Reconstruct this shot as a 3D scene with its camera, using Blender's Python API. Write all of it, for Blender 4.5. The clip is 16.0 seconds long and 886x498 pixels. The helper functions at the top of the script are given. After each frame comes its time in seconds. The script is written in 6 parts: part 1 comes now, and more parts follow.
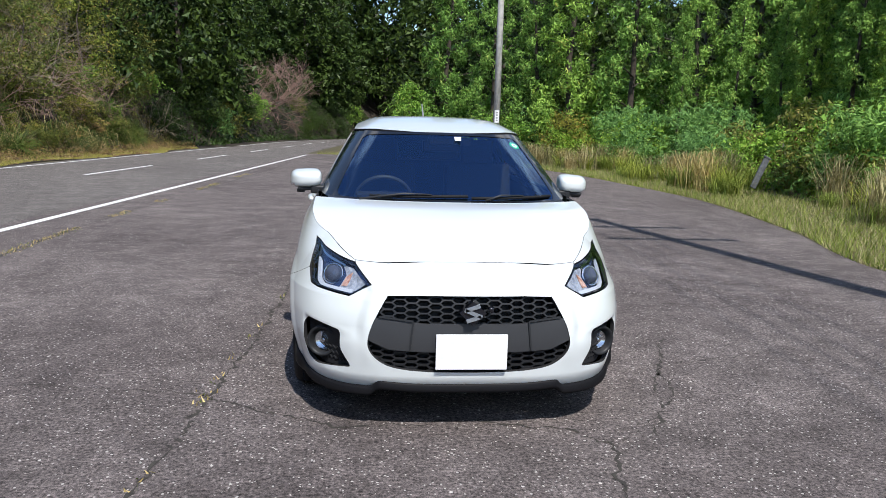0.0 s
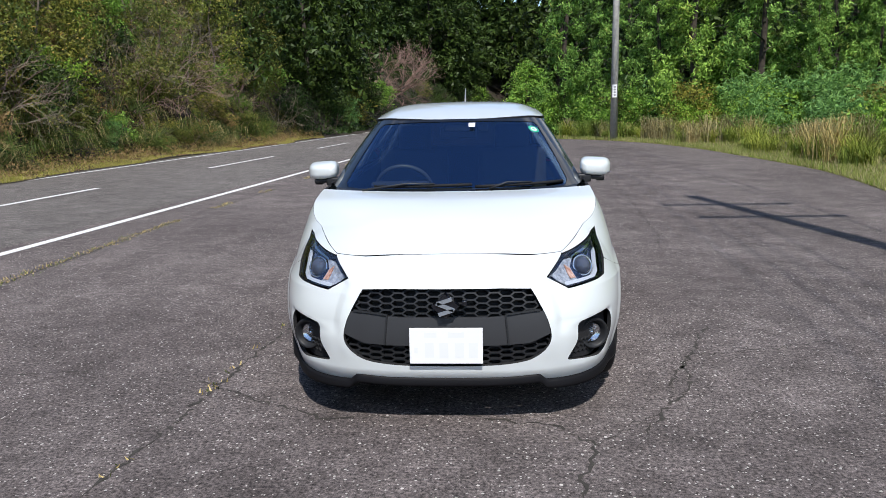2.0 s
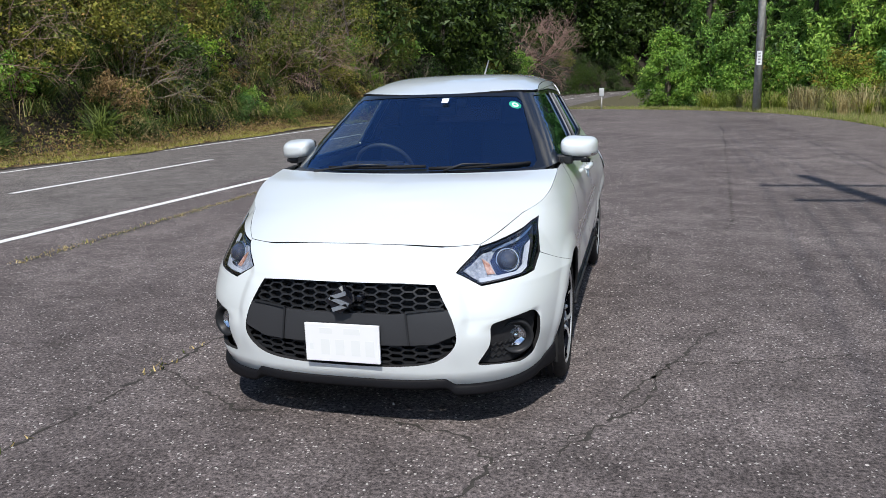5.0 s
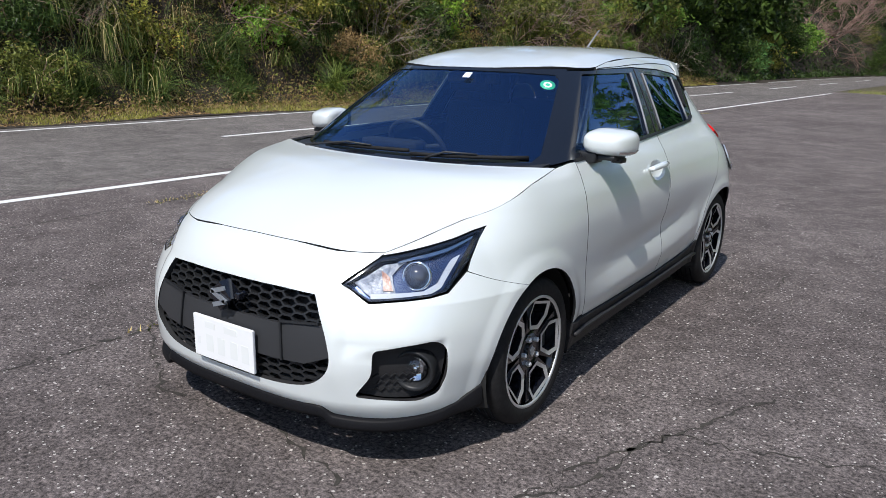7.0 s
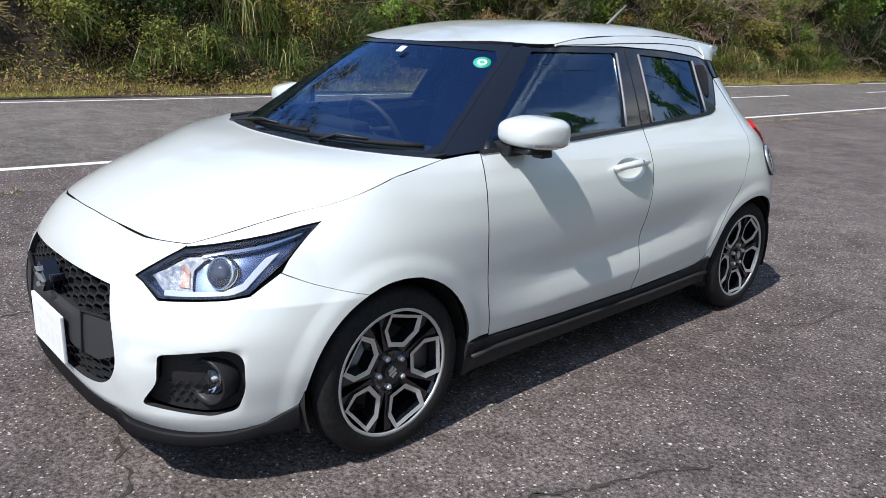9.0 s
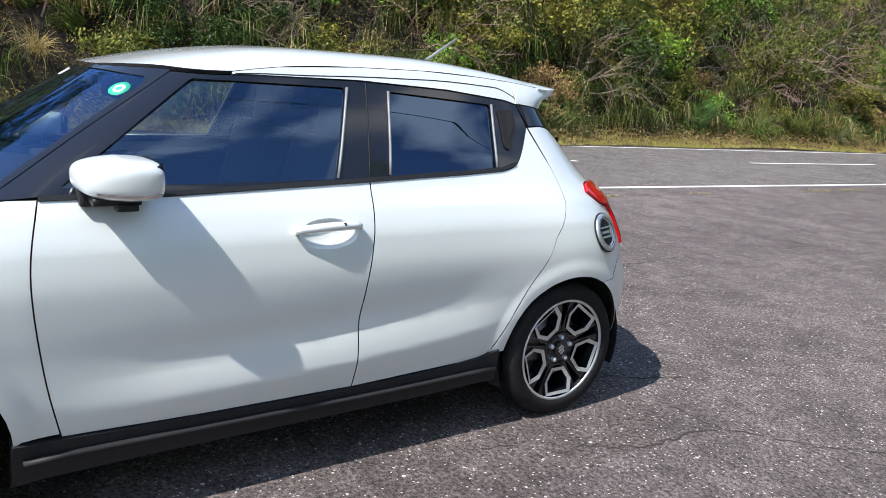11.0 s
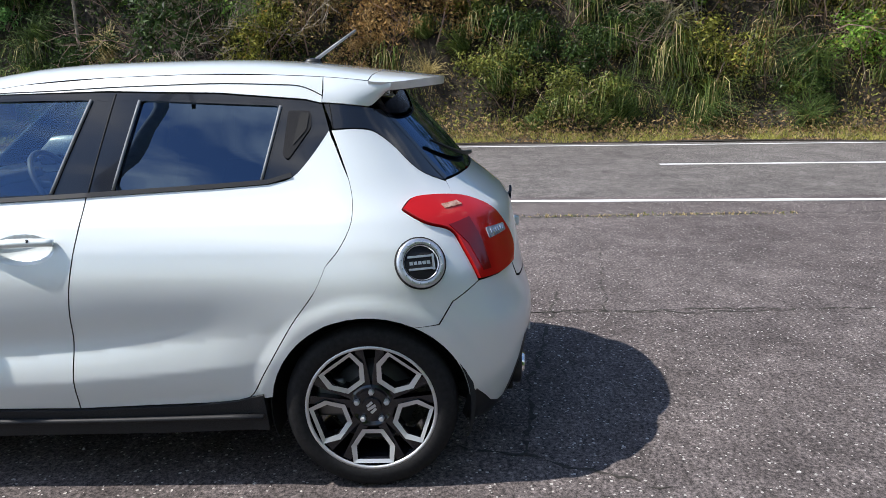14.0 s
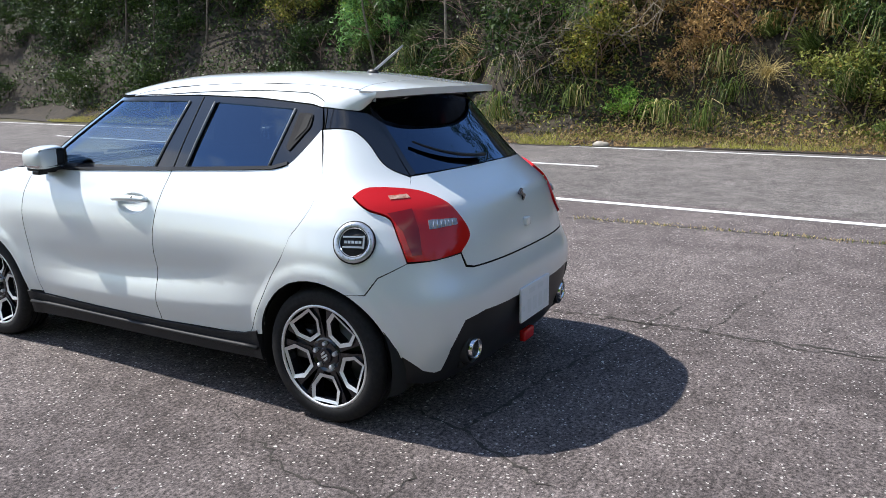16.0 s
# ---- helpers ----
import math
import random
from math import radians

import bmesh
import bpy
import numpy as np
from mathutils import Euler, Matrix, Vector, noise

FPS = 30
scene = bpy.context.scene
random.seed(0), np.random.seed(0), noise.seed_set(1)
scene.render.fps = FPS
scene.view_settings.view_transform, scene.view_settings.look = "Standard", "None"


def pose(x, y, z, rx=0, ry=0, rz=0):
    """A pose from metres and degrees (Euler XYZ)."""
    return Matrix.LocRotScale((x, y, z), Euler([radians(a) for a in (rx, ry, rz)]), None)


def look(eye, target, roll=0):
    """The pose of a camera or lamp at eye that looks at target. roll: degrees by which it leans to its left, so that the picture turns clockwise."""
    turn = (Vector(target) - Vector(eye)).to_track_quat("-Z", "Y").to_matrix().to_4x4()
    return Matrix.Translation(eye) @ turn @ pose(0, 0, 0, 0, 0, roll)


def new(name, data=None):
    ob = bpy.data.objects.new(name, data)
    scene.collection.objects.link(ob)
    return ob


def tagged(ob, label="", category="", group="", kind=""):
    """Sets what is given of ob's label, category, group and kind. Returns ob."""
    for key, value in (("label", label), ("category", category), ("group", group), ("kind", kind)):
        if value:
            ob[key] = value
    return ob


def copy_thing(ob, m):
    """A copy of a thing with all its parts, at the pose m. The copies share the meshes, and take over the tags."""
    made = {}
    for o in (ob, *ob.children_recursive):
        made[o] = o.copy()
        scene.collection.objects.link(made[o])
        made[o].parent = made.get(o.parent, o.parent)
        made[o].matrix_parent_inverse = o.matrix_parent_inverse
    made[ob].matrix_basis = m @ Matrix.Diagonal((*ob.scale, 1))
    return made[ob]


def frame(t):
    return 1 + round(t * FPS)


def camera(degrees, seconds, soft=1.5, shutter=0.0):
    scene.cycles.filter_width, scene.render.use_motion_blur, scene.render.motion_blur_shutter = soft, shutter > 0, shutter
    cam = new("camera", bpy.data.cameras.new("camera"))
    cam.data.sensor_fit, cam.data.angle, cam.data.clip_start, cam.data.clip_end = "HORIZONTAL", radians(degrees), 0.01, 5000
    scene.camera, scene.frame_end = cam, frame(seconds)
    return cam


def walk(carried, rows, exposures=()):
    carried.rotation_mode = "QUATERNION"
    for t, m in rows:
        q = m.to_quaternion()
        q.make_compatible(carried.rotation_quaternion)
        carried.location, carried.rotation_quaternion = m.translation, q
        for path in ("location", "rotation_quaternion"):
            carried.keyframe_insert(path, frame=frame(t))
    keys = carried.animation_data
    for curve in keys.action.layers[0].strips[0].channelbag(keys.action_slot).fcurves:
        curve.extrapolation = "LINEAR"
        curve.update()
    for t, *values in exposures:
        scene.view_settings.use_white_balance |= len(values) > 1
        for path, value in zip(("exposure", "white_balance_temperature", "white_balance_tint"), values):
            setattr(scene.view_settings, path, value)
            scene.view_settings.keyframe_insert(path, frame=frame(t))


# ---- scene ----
cam = camera(61.0, 16.0, soft=0.6)
PATH = [
    (0, (-0.519, -5.352, 1.396), (-0.296, -3.389, 1.087), 1.7),
    (0.5, (-0.257, -5.347, 1.403), (-0.169, -3.376, 1.077), 0.5),
    (1, (-0.028, -5.326, 1.428), (-0.06, -3.356, 1.083), -0.0),
    (1.5, (0.121, -5.362, 1.453), (0.028, -3.395, 1.101), -1.0),
    (2, (0.211, -5.3, 1.442), (0.08, -3.338, 1.08), -1.2),
    (2.5, (0.365, -5.15, 1.465), (0.142, -3.204, 1.062), -3.3),
    (3, (0.508, -5.122, 1.476), (0.206, -3.19, 1.054), -0.4),
    (3.2, (0.583, -5.096, 1.472), (0.243, -3.172, 1.045), -1.3),
    (5.3, (1.325, -4.683, 1.437), (0.752, -2.816, 1.009), -1.0),
    (5.5, (1.425, -4.561, 1.453), (0.774, -2.72, 1.019), 0.0),
    (6, (1.679, -4.301, 1.461), (0.863, -2.513, 1.09), -1.2),
    (6.5, (1.934, -4.041, 1.485), (0.963, -2.342, 1.069), -0.5),
    (7, (2.138, -3.748, 1.456), (1.037, -2.157, 0.95), 1.1),
    (7.5, (2.318, -3.444, 1.425), (1.107, -1.935, 0.919), 1.6),
    (8, (2.468, -3.213, 1.447), (1.188, -1.776, 0.905), 1.9),
    (8.2, (2.51, -3.14, 1.437), (1.193, -1.735, 0.897), 1.4),
    (10.3, (2.922, -1.702, 1.427), (1.42, -0.506, 0.869), 4.3),
    (10.5, (2.965, -1.53, 1.431), (1.455, -0.321, 0.925), 3.6),
    (11, (3.095, -1.029, 1.427), (1.496, 0.089, 0.985), 4.4),
    (11.5, (3.123, -0.525, 1.405), (1.462, 0.499, 0.965), 3.0),
    (12, (3.148, -0.095, 1.43), (1.435, 0.827, 0.966), 1.3),
    (12.5, (3.202, 0.34, 1.431), (1.414, 1.095, 0.95), 1.1),
    (13, (3.193, 0.765, 1.442), (1.297, 1.24, 1.016), 0.7),
    (13.5, (3.222, 1.185, 1.447), (1.273, 1.388, 1.047), -0.0),
    (14, (3.262, 1.531, 1.441), (1.315, 1.494, 0.982), -1.1),
    (14.5, (3.236, 1.902, 1.442), (1.322, 1.599, 0.949), -1.6),
    (15, (3.302, 2.353, 1.461), (1.446, 1.79, 0.976), -1.5),
    (15.5, (3.244, 2.768, 1.453), (1.467, 1.979, 0.983), -1.4),
    (16, (3.204, 3.203, 1.47), (1.521, 2.221, 1.021), -0.8),
]
walk(cam, [(t, look(eye, target, roll)) for t, eye, target, roll in PATH], exposures=[(0, 0.36), (3, 0.18), (6, 0.16), (8.2, 0.22), (10.3, 0.62), (11.5, 0.76), (13, 0.58), (14.5, 0.56), (16, 0.74)])

# ---- light ----
SUN_TO = Vector((0.118, -0.72, 1.0)).normalized()      # towards the sun
world = bpy.data.worlds.new("world")
scene.world = world
world.use_nodes = True
wn, wl = world.node_tree.nodes, world.node_tree.links
sky = wn.new("ShaderNodeTexSky")
sky.sky_type, sky.sun_disc = "NISHITA", False
sky.sun_elevation = math.asin(SUN_TO.z)
sky.dust_density, sky.ozone_density = 0.35, 3.0
sky.sun_rotation = math.atan2(SUN_TO.x, SUN_TO.y)
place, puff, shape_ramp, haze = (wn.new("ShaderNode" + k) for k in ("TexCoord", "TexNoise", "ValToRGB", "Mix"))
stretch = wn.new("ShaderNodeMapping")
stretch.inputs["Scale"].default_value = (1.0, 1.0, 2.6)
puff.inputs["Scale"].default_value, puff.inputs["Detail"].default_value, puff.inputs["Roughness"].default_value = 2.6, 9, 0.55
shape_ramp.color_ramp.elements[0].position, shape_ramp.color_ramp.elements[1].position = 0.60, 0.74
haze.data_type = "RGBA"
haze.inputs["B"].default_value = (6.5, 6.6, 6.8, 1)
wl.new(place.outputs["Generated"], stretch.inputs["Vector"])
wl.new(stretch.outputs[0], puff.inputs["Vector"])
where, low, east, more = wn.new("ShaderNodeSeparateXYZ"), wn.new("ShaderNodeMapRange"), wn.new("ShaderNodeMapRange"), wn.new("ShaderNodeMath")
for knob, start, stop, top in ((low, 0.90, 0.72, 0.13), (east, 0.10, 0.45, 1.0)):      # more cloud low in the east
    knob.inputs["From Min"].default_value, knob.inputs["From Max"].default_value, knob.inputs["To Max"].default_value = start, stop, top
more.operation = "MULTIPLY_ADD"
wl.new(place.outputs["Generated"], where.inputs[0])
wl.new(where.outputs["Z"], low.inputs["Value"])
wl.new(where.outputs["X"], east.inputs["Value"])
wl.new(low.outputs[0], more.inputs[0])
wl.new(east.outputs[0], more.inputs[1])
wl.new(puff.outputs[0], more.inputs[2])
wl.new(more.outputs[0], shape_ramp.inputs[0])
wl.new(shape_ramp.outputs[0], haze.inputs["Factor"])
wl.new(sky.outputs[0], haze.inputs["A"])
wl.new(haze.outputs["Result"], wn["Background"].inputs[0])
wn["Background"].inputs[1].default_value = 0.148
sun = new("sun", bpy.data.lights.new("sun", "SUN"))
sun.data.energy, sun.data.angle, sun.data.color = 4.4, radians(0.53), (1.0, 0.96, 0.91)
sun.matrix_world = look((0, 0, 30), tuple(Vector((0, 0, 30)) - SUN_TO))
scene.view_settings.exposure = 0.0


# ---- materials ----
def material(name, color, rough=0.5, metal=0.0, **more):
    m = bpy.data.materials.new(name)
    m.use_nodes = True
    b = m.node_tree.nodes["Principled BSDF"]
    b.inputs["Base Color"].default_value = (*color, 1)
    b.inputs["Roughness"].default_value = rough
    b.inputs["Metallic"].default_value = metal
    for key, value in more.items():
        b.inputs[key.replace("_", " ")].default_value = value
    return m


def nodes_of(m):
    return m.node_tree.nodes, m.node_tree.links, m.node_tree.nodes["Principled BSDF"]


def noise_node(m, scale, detail=4.0, rough=0.6, coords="Object"):
    n, l, b = nodes_of(m)
    tc, tex = n.new("ShaderNodeTexCoord"), n.new("ShaderNodeTexNoise")
    tex.inputs["Scale"].default_value, tex.inputs["Detail"].default_value, tex.inputs["Roughness"].default_value = scale, detail, rough
    l.new(tc.outputs[coords], tex.inputs["Vector"])
    return tex


def ramp_node(m, source, stops):
    n, l, b = nodes_of(m)
    r = n.new("ShaderNodeValToRGB")
    e = r.color_ramp.elements
    while len(e) < len(stops):
        e.new(0.5)
    for i, (p, c) in enumerate(stops):
        e[i].position, e[i].color = p, (*c, 1) if len(c) == 3 else c
    l.new(source, r.inputs[0])
    return r


def mix_node(m, kind, factor, a, b2):
    n, l, b = nodes_of(m)
    x = n.new("ShaderNodeMix")
    x.data_type, x.blend_type = "RGBA", kind
    for socket, value in ((x.inputs["Factor"], factor), (x.inputs["A"], a), (x.inputs["B"], b2)):
        if isinstance(value, (int, float)):
            socket.default_value = value
        elif isinstance(value, tuple):
            socket.default_value = (*value, 1)
        else:
            l.new(value, socket)
    return x.outputs["Result"]


def bump_node(m, height, strength, distance):
    n, l, b = nodes_of(m)
    x = n.new("ShaderNodeBump")
    x.inputs["Strength"].default_value, x.inputs["Distance"].default_value = strength, distance
    l.new(height, x.inputs["Height"])
    l.new(x.outputs[0], b.inputs["Normal"])
    return x


def speckled(name, dark, light, scale, rough, bump=0.3, depth=0.002, gloss=0.5):
    m = material(name, dark, rough, Specular_IOR_Level=gloss)
    t = noise_node(m, scale)
    n, l, b = nodes_of(m)
    l.new(ramp_node(m, t.outputs[0], [(0.3, dark), (0.7, light)]).outputs[0], b.inputs["Base Color"])
    bump_node(m, t.outputs[0], bump, depth)
    return m


paint = material("pearl_white_paint", (0.735, 0.780, 0.780), 0.36, 0.20, Coat_Weight=1.0, Coat_Roughness=0.03)
white_edge = material("white_paint_edge", (0.70, 0.71, 0.70), 0.4, Coat_Weight=0.6)
# black for joints and recesses, and for the shade in panel gaps
gap_black = material("black_gap", (0.010, 0.010, 0.011), 0.8)
black_trim = material("black_plastic", (0.018, 0.019, 0.021), 0.42, Specular_IOR_Level=0.28)
satin_grey = material("satin_grey_plastic", (0.030, 0.031, 0.034), 0.45, Specular_IOR_Level=0.4)
gloss_black = material("gloss_black", (0.007, 0.008, 0.012), 0.12, Coat_Weight=0.5)
rubber = speckled("tyre_rubber", (0.009, 0.009, 0.010), (0.019, 0.019, 0.020), 60, 0.7, gloss=0.2)
machined = material("machined_alloy", (0.70, 0.71, 0.72), 0.45, 0.75)
chrome = material("chrome", (0.75, 0.76, 0.77), 0.08, 1.0)
cabin_dark = speckled("cabin_fabric", (0.012, 0.012, 0.014), (0.022, 0.022, 0.025), 80, 0.85)


def thin_glass(name, tint, mirror=0.05, sheen=(1, 1, 1)):
    """A pane: lets light through in its tint, and mirrors more at a slant."""
    m = bpy.data.materials.new(name)
    m.use_nodes = True
    n, l = m.node_tree.nodes, m.node_tree.links
    n.remove(n["Principled BSDF"])
    clear, shine, mix, slant, steep, gloss = (n.new("ShaderNode" + k) for k in ("BsdfTransparent", "BsdfGlossy", "MixShader", "LayerWeight", "Math", "Math"))
    clear.inputs[0].default_value = (*tint, 1)
    shine.inputs["Roughness"].default_value = 0.0
    shine.inputs[0].default_value = (*sheen, 1)
    slant.inputs[0].default_value = 0.5
    steep.operation, steep.inputs[1].default_value = "POWER", 4.5
    gloss.operation, gloss.inputs[1].default_value, gloss.inputs[2].default_value = "MULTIPLY_ADD", 1 - mirror, mirror
    l.new(slant.outputs["Facing"], steep.inputs[0])
    l.new(steep.outputs[0], gloss.inputs[0])
    l.new(gloss.outputs[0], mix.inputs[0])
    l.new(clear.outputs[0], mix.inputs[1])
    l.new(shine.outputs[0], mix.inputs[2])
    l.new(mix.outputs[0], n["Material Output"].inputs[0])
    return m


glass = thin_glass("windscreen_glass", (0.70, 0.78, 0.74), 0.20, (0.34, 0.57, 1.0))
side_glass = thin_glass("side_glass", (0.70, 0.78, 0.74), 0.16, (0.45, 0.66, 1.0))
tint_glass = thin_glass("privacy_glass", (0.03, 0.035, 0.04), 0.14, (0.45, 0.66, 1.0))
clear_lens = thin_glass("clear_lens", (0.92, 0.94, 0.97), 0.06)
red_lens = material("red_lens", (0.52, 0.008, 0.008), 0.10, Specular_IOR_Level=0.4, Coat_Weight=0.15, Coat_Roughness=0.03)
amber = speckled("amber_reflector", (0.30, 0.09, 0.04), (0.72, 0.50, 0.40), 55, 0.25, 0.8, 0.004)
lamp_white = material("lamp_strip", (0.52, 0.55, 0.60), 0.3)
lip_black = speckled("satin_black", (0.005, 0.005, 0.006), (0.010, 0.010, 0.012), 200, 0.55, 0.2, 0.001, 0.12)
carbon = speckled("textured_black", (0.012, 0.012, 0.013), (0.035, 0.035, 0.038), 300, 0.5, 0.4, 0.001, 0.2)
blue_lens = material("projector_glass", (0.05, 0.06, 0.09), 0.03, Coat_Weight=1.0)
sticker_green = material("green_sticker", (0.03, 0.42, 0.27), 0.5)
white_plastic = material("white_plate", (0.78, 0.79, 0.80), 0.45)


def asphalt_mix(name, dark, light, stone, stone_cut, patch):
    """Worn asphalt: patches, pitted grain and pale stones of two sizes."""
    m = material(name, dark, 0.9, Specular_IOR_Level=0.2)
    n, l, b = nodes_of(m)
    tc = n.new("ShaderNodeTexCoord")
    wide, mid, fine = noise_node(m, patch, 5, 0.6), noise_node(m, 2.2, 7, 0.7), noise_node(m, 55, 6, 0.85)
    base = ramp_node(m, wide.outputs[0], [(0.30, dark), (0.70, light)]).outputs[0]
    base = mix_node(m, "MULTIPLY", 1.0, base, ramp_node(m, mid.outputs[0], [(0.28, (0.58, 0.57, 0.56)), (0.72, (1.32, 1.30, 1.28))]).outputs[0])
    grain = noise_node(m, 11, 5, 0.7)
    base = mix_node(m, "MULTIPLY", 1.0, base, ramp_node(m, grain.outputs[0], [(0.32, (0.70, 0.69, 0.68)), (0.68, (1.28, 1.27, 1.26))]).outputs[0])
    base = mix_node(m, "MULTIPLY", 1.0, base, ramp_node(m, fine.outputs[0], [(0.38, (0.15, 0.15, 0.15)), (0.5, (0.98, 0.98, 0.98)), (0.64, (2.5, 2.47, 2.42))]).outputs[0])
    for scale, cut, size, colour in ((95.0, stone_cut, 0.42, stone), (60.0, stone_cut + 0.015, 0.36, stone), (34.0, stone_cut + 0.035, 0.26, tuple(min(1, c * 1.2) for c in stone))):
        cell = n.new("ShaderNodeTexVoronoi")
        cell.inputs["Scale"].default_value = scale
        l.new(tc.outputs["Object"], cell.inputs["Vector"])
        split = n.new("ShaderNodeSeparateColor")
        l.new(cell.outputs["Color"], split.inputs[0])
        near, rare, both = (n.new("ShaderNodeMath") for _ in range(3))
        near.operation, rare.operation, both.operation = "LESS_THAN", "GREATER_THAN", "MULTIPLY"
        l.new(cell.outputs["Distance"], near.inputs[0])
        near.inputs[1].default_value = size
        l.new(split.outputs[0], rare.inputs[0])
        rare.inputs[1].default_value = cut
        l.new(near.outputs[0], both.inputs[0])
        l.new(rare.outputs[0], both.inputs[1])
        base = mix_node(m, "MIX", both.outputs[0], base, colour)
    l.new(base, b.inputs["Base Color"])
    bump_node(m, fine.outputs[0], 0.9, 0.008)
    return m


asphalt = asphalt_mix("lot_asphalt", (0.088, 0.076, 0.076), (0.150, 0.133, 0.132), (0.52, 0.49, 0.46), 0.958, 0.35)
road_asphalt = asphalt_mix("road_asphalt", (0.110, 0.102, 0.099), (0.152, 0.143, 0.139), (0.30, 0.29, 0.28), 0.97, 0.25)
line_white = speckled("road_paint", (0.60, 0.60, 0.58), (0.78, 0.78, 0.76), 25, 0.7)
earth = speckled("earth", (0.045, 0.035, 0.02), (0.11, 0.10, 0.04), 3, 0.95)
# ---- car surface: one shell, described by height and by the way round the car ----
def smooth_curve(pairs):
    """A monotone cubic through (position, value) pairs."""
    xs = [p[0] for p in pairs]
    ys = [p[1] for p in pairs]
    n = len(xs)
    d = [(ys[i + 1] - ys[i]) / (xs[i + 1] - xs[i]) for i in range(n - 1)]
    m = [d[0]] + [0 if d[i - 1] * d[i] <= 0 else 2 * d[i - 1] * d[i] / (d[i - 1] + d[i]) for i in range(1, n - 1)] + [d[-1]]

    def value(x):
        if x <= xs[0]:
            return ys[0] + m[0] * (x - xs[0])
        if x >= xs[-1]:
            return ys[-1] + m[-1] * (x - xs[-1])
        i = 0
        while x > xs[i + 1]:
            i += 1
        h = xs[i + 1] - xs[i]
        s = (x - xs[i]) / h
        return ((2 * s ** 3 - 3 * s ** 2 + 1) * ys[i] + (s ** 3 - 2 * s ** 2 + s) * h * m[i]
                + (3 * s ** 2 - 2 * s ** 3) * ys[i + 1] + (s ** 3 - s ** 2) * h * m[i + 1])
    return value


AXLE, WHEEL_R, ARCH_R = 1.225, 0.304, 0.345
Y0, Y1, QF, QR = -1.15, 1.10, 1.15, 0.95
half_width = smooth_curve([(0.12, 0.79), (0.22, 0.812), (0.30, 0.826), (0.42, 0.846), (0.55, 0.850), (0.66, 0.858), (0.75, 0.862), (0.86, 0.846),
                           (0.95, 0.808), (1.03, 0.757), (1.15, 0.6975), (1.25, 0.6435), (1.34, 0.5925), (1.42, 0.545), (1.46, 0.515)])
nose_line = smooth_curve([(0.12, -1.93), (0.20, -2.00), (0.28, -2.045), (0.40, -2.055), (0.55, -2.04), (0.66, -2.01), (0.74, -1.955), (0.82, -1.83), (0.95, -1.55)])
tail_line = smooth_curve([(0.15, 1.70), (0.25, 1.77), (0.40, 1.82), (0.55, 1.835), (0.68, 1.805), (0.80, 1.785), (0.93, 1.755), (1.0, 1.68), (1.06, 1.605),
                          (1.20, 1.48), (1.36, 1.33), (1.45, 1.25)])
screen_line = smooth_curve([(0.90, -1.27), (1.00, -1.115), (1.20, -0.825), (1.353, -0.59), (1.45, -0.44)])
nose_power = smooth_curve([(0.2, 3.3), (0.5, 3.2), (0.64, 2.75), (0.72, 2.6), (0.95, 2.6)])
tail_power = smooth_curve([(0.2, 3.9), (0.55, 3.7), (0.67, 3.25), (0.75, 3.0), (0.95, 2.5), (1.4, 2.4)])


def bell(a, mid, wide):
    return math.exp(-((a - mid) / wide) ** 2)


def car_width(y, z):
    w = half_width(z)
    w += 0.030 * bell(y, -AXLE - 0.08, 0.42) * bell(z, 0.48, 0.24)          # front wing
    w += 0.030 * bell(y, AXLE + 0.1, 0.42) * bell(z, 0.66, 0.24)     # rear haunch
    along = max(0.0, min(1.0, (y + 0.80) / 0.35)) * max(0.0, min(1.0, (1.0 - y) / 0.3))
    fold = 0.407 + 0.058 * y + 0.04 * y * y                                         # crease low on the doors
    w += along * (0.013 * max(0.0, 1 - math.sqrt((z - fold) ** 2 + 0.008 ** 2) / 0.10) - 0.016 * bell(z, fold + 0.15, 0.07) * bell(y, 0.05, 0.7))
    for axle in (-AXLE, AXLE):                                      # proud edge round the wheel openings
        far = math.hypot(y - axle, z - 0.305)
        if far < 0.43:
            w += 0.009 * ramp((0.428 - far) / 0.06)
    if z > 0.95:
        w -= 0.05 * ramp((z - 0.95) / 0.32) * (max(0, y - 0.3) / 1.0) ** 2
    if y < -0.8:
        w -= 0.10 * max(0, min(1, (z - 0.62) / 0.25)) * ((-0.8 - y) / 0.7) ** 2 if y > -1.5 else 0.10 * max(0, min(1, (z - 0.62) / 0.25))
    return w


def ramp(a):
    a = max(0.0, min(1.0, a))
    return a * a * (3 - 2 * a)


def nose_recess(q, z):
    """The hollow of the bumper round the fog lamp, under a ledge that starts as a point beside the grille, and the proud lip round the grille."""
    along = max(0.0, min(1.0, (q + 1.99) / 0.42))
    ledge = 0.470 + 0.045 * along
    deep = ramp((ledge - z) / 0.045) * ramp((z - 0.26) / 0.10) * ramp((q + 1.955) / 0.20) * ramp((-1.53 - q) / 0.06)
    lip = bell(q, -2.005, 0.035) * ramp((z - 0.30) / 0.1) * ramp((0.66 - z) / 0.05)
    top = 0.648 + 0.40 * (q + 2.048)
    cheek = ramp((top - z) / 0.03) * ramp((q + 1.992) / 0.05) * ramp((-1.58 - q) / 0.30) * ramp((z - 0.42) / 0.08)
    return 0.018 * deep - 0.005 * lip + 0.009 * cheek


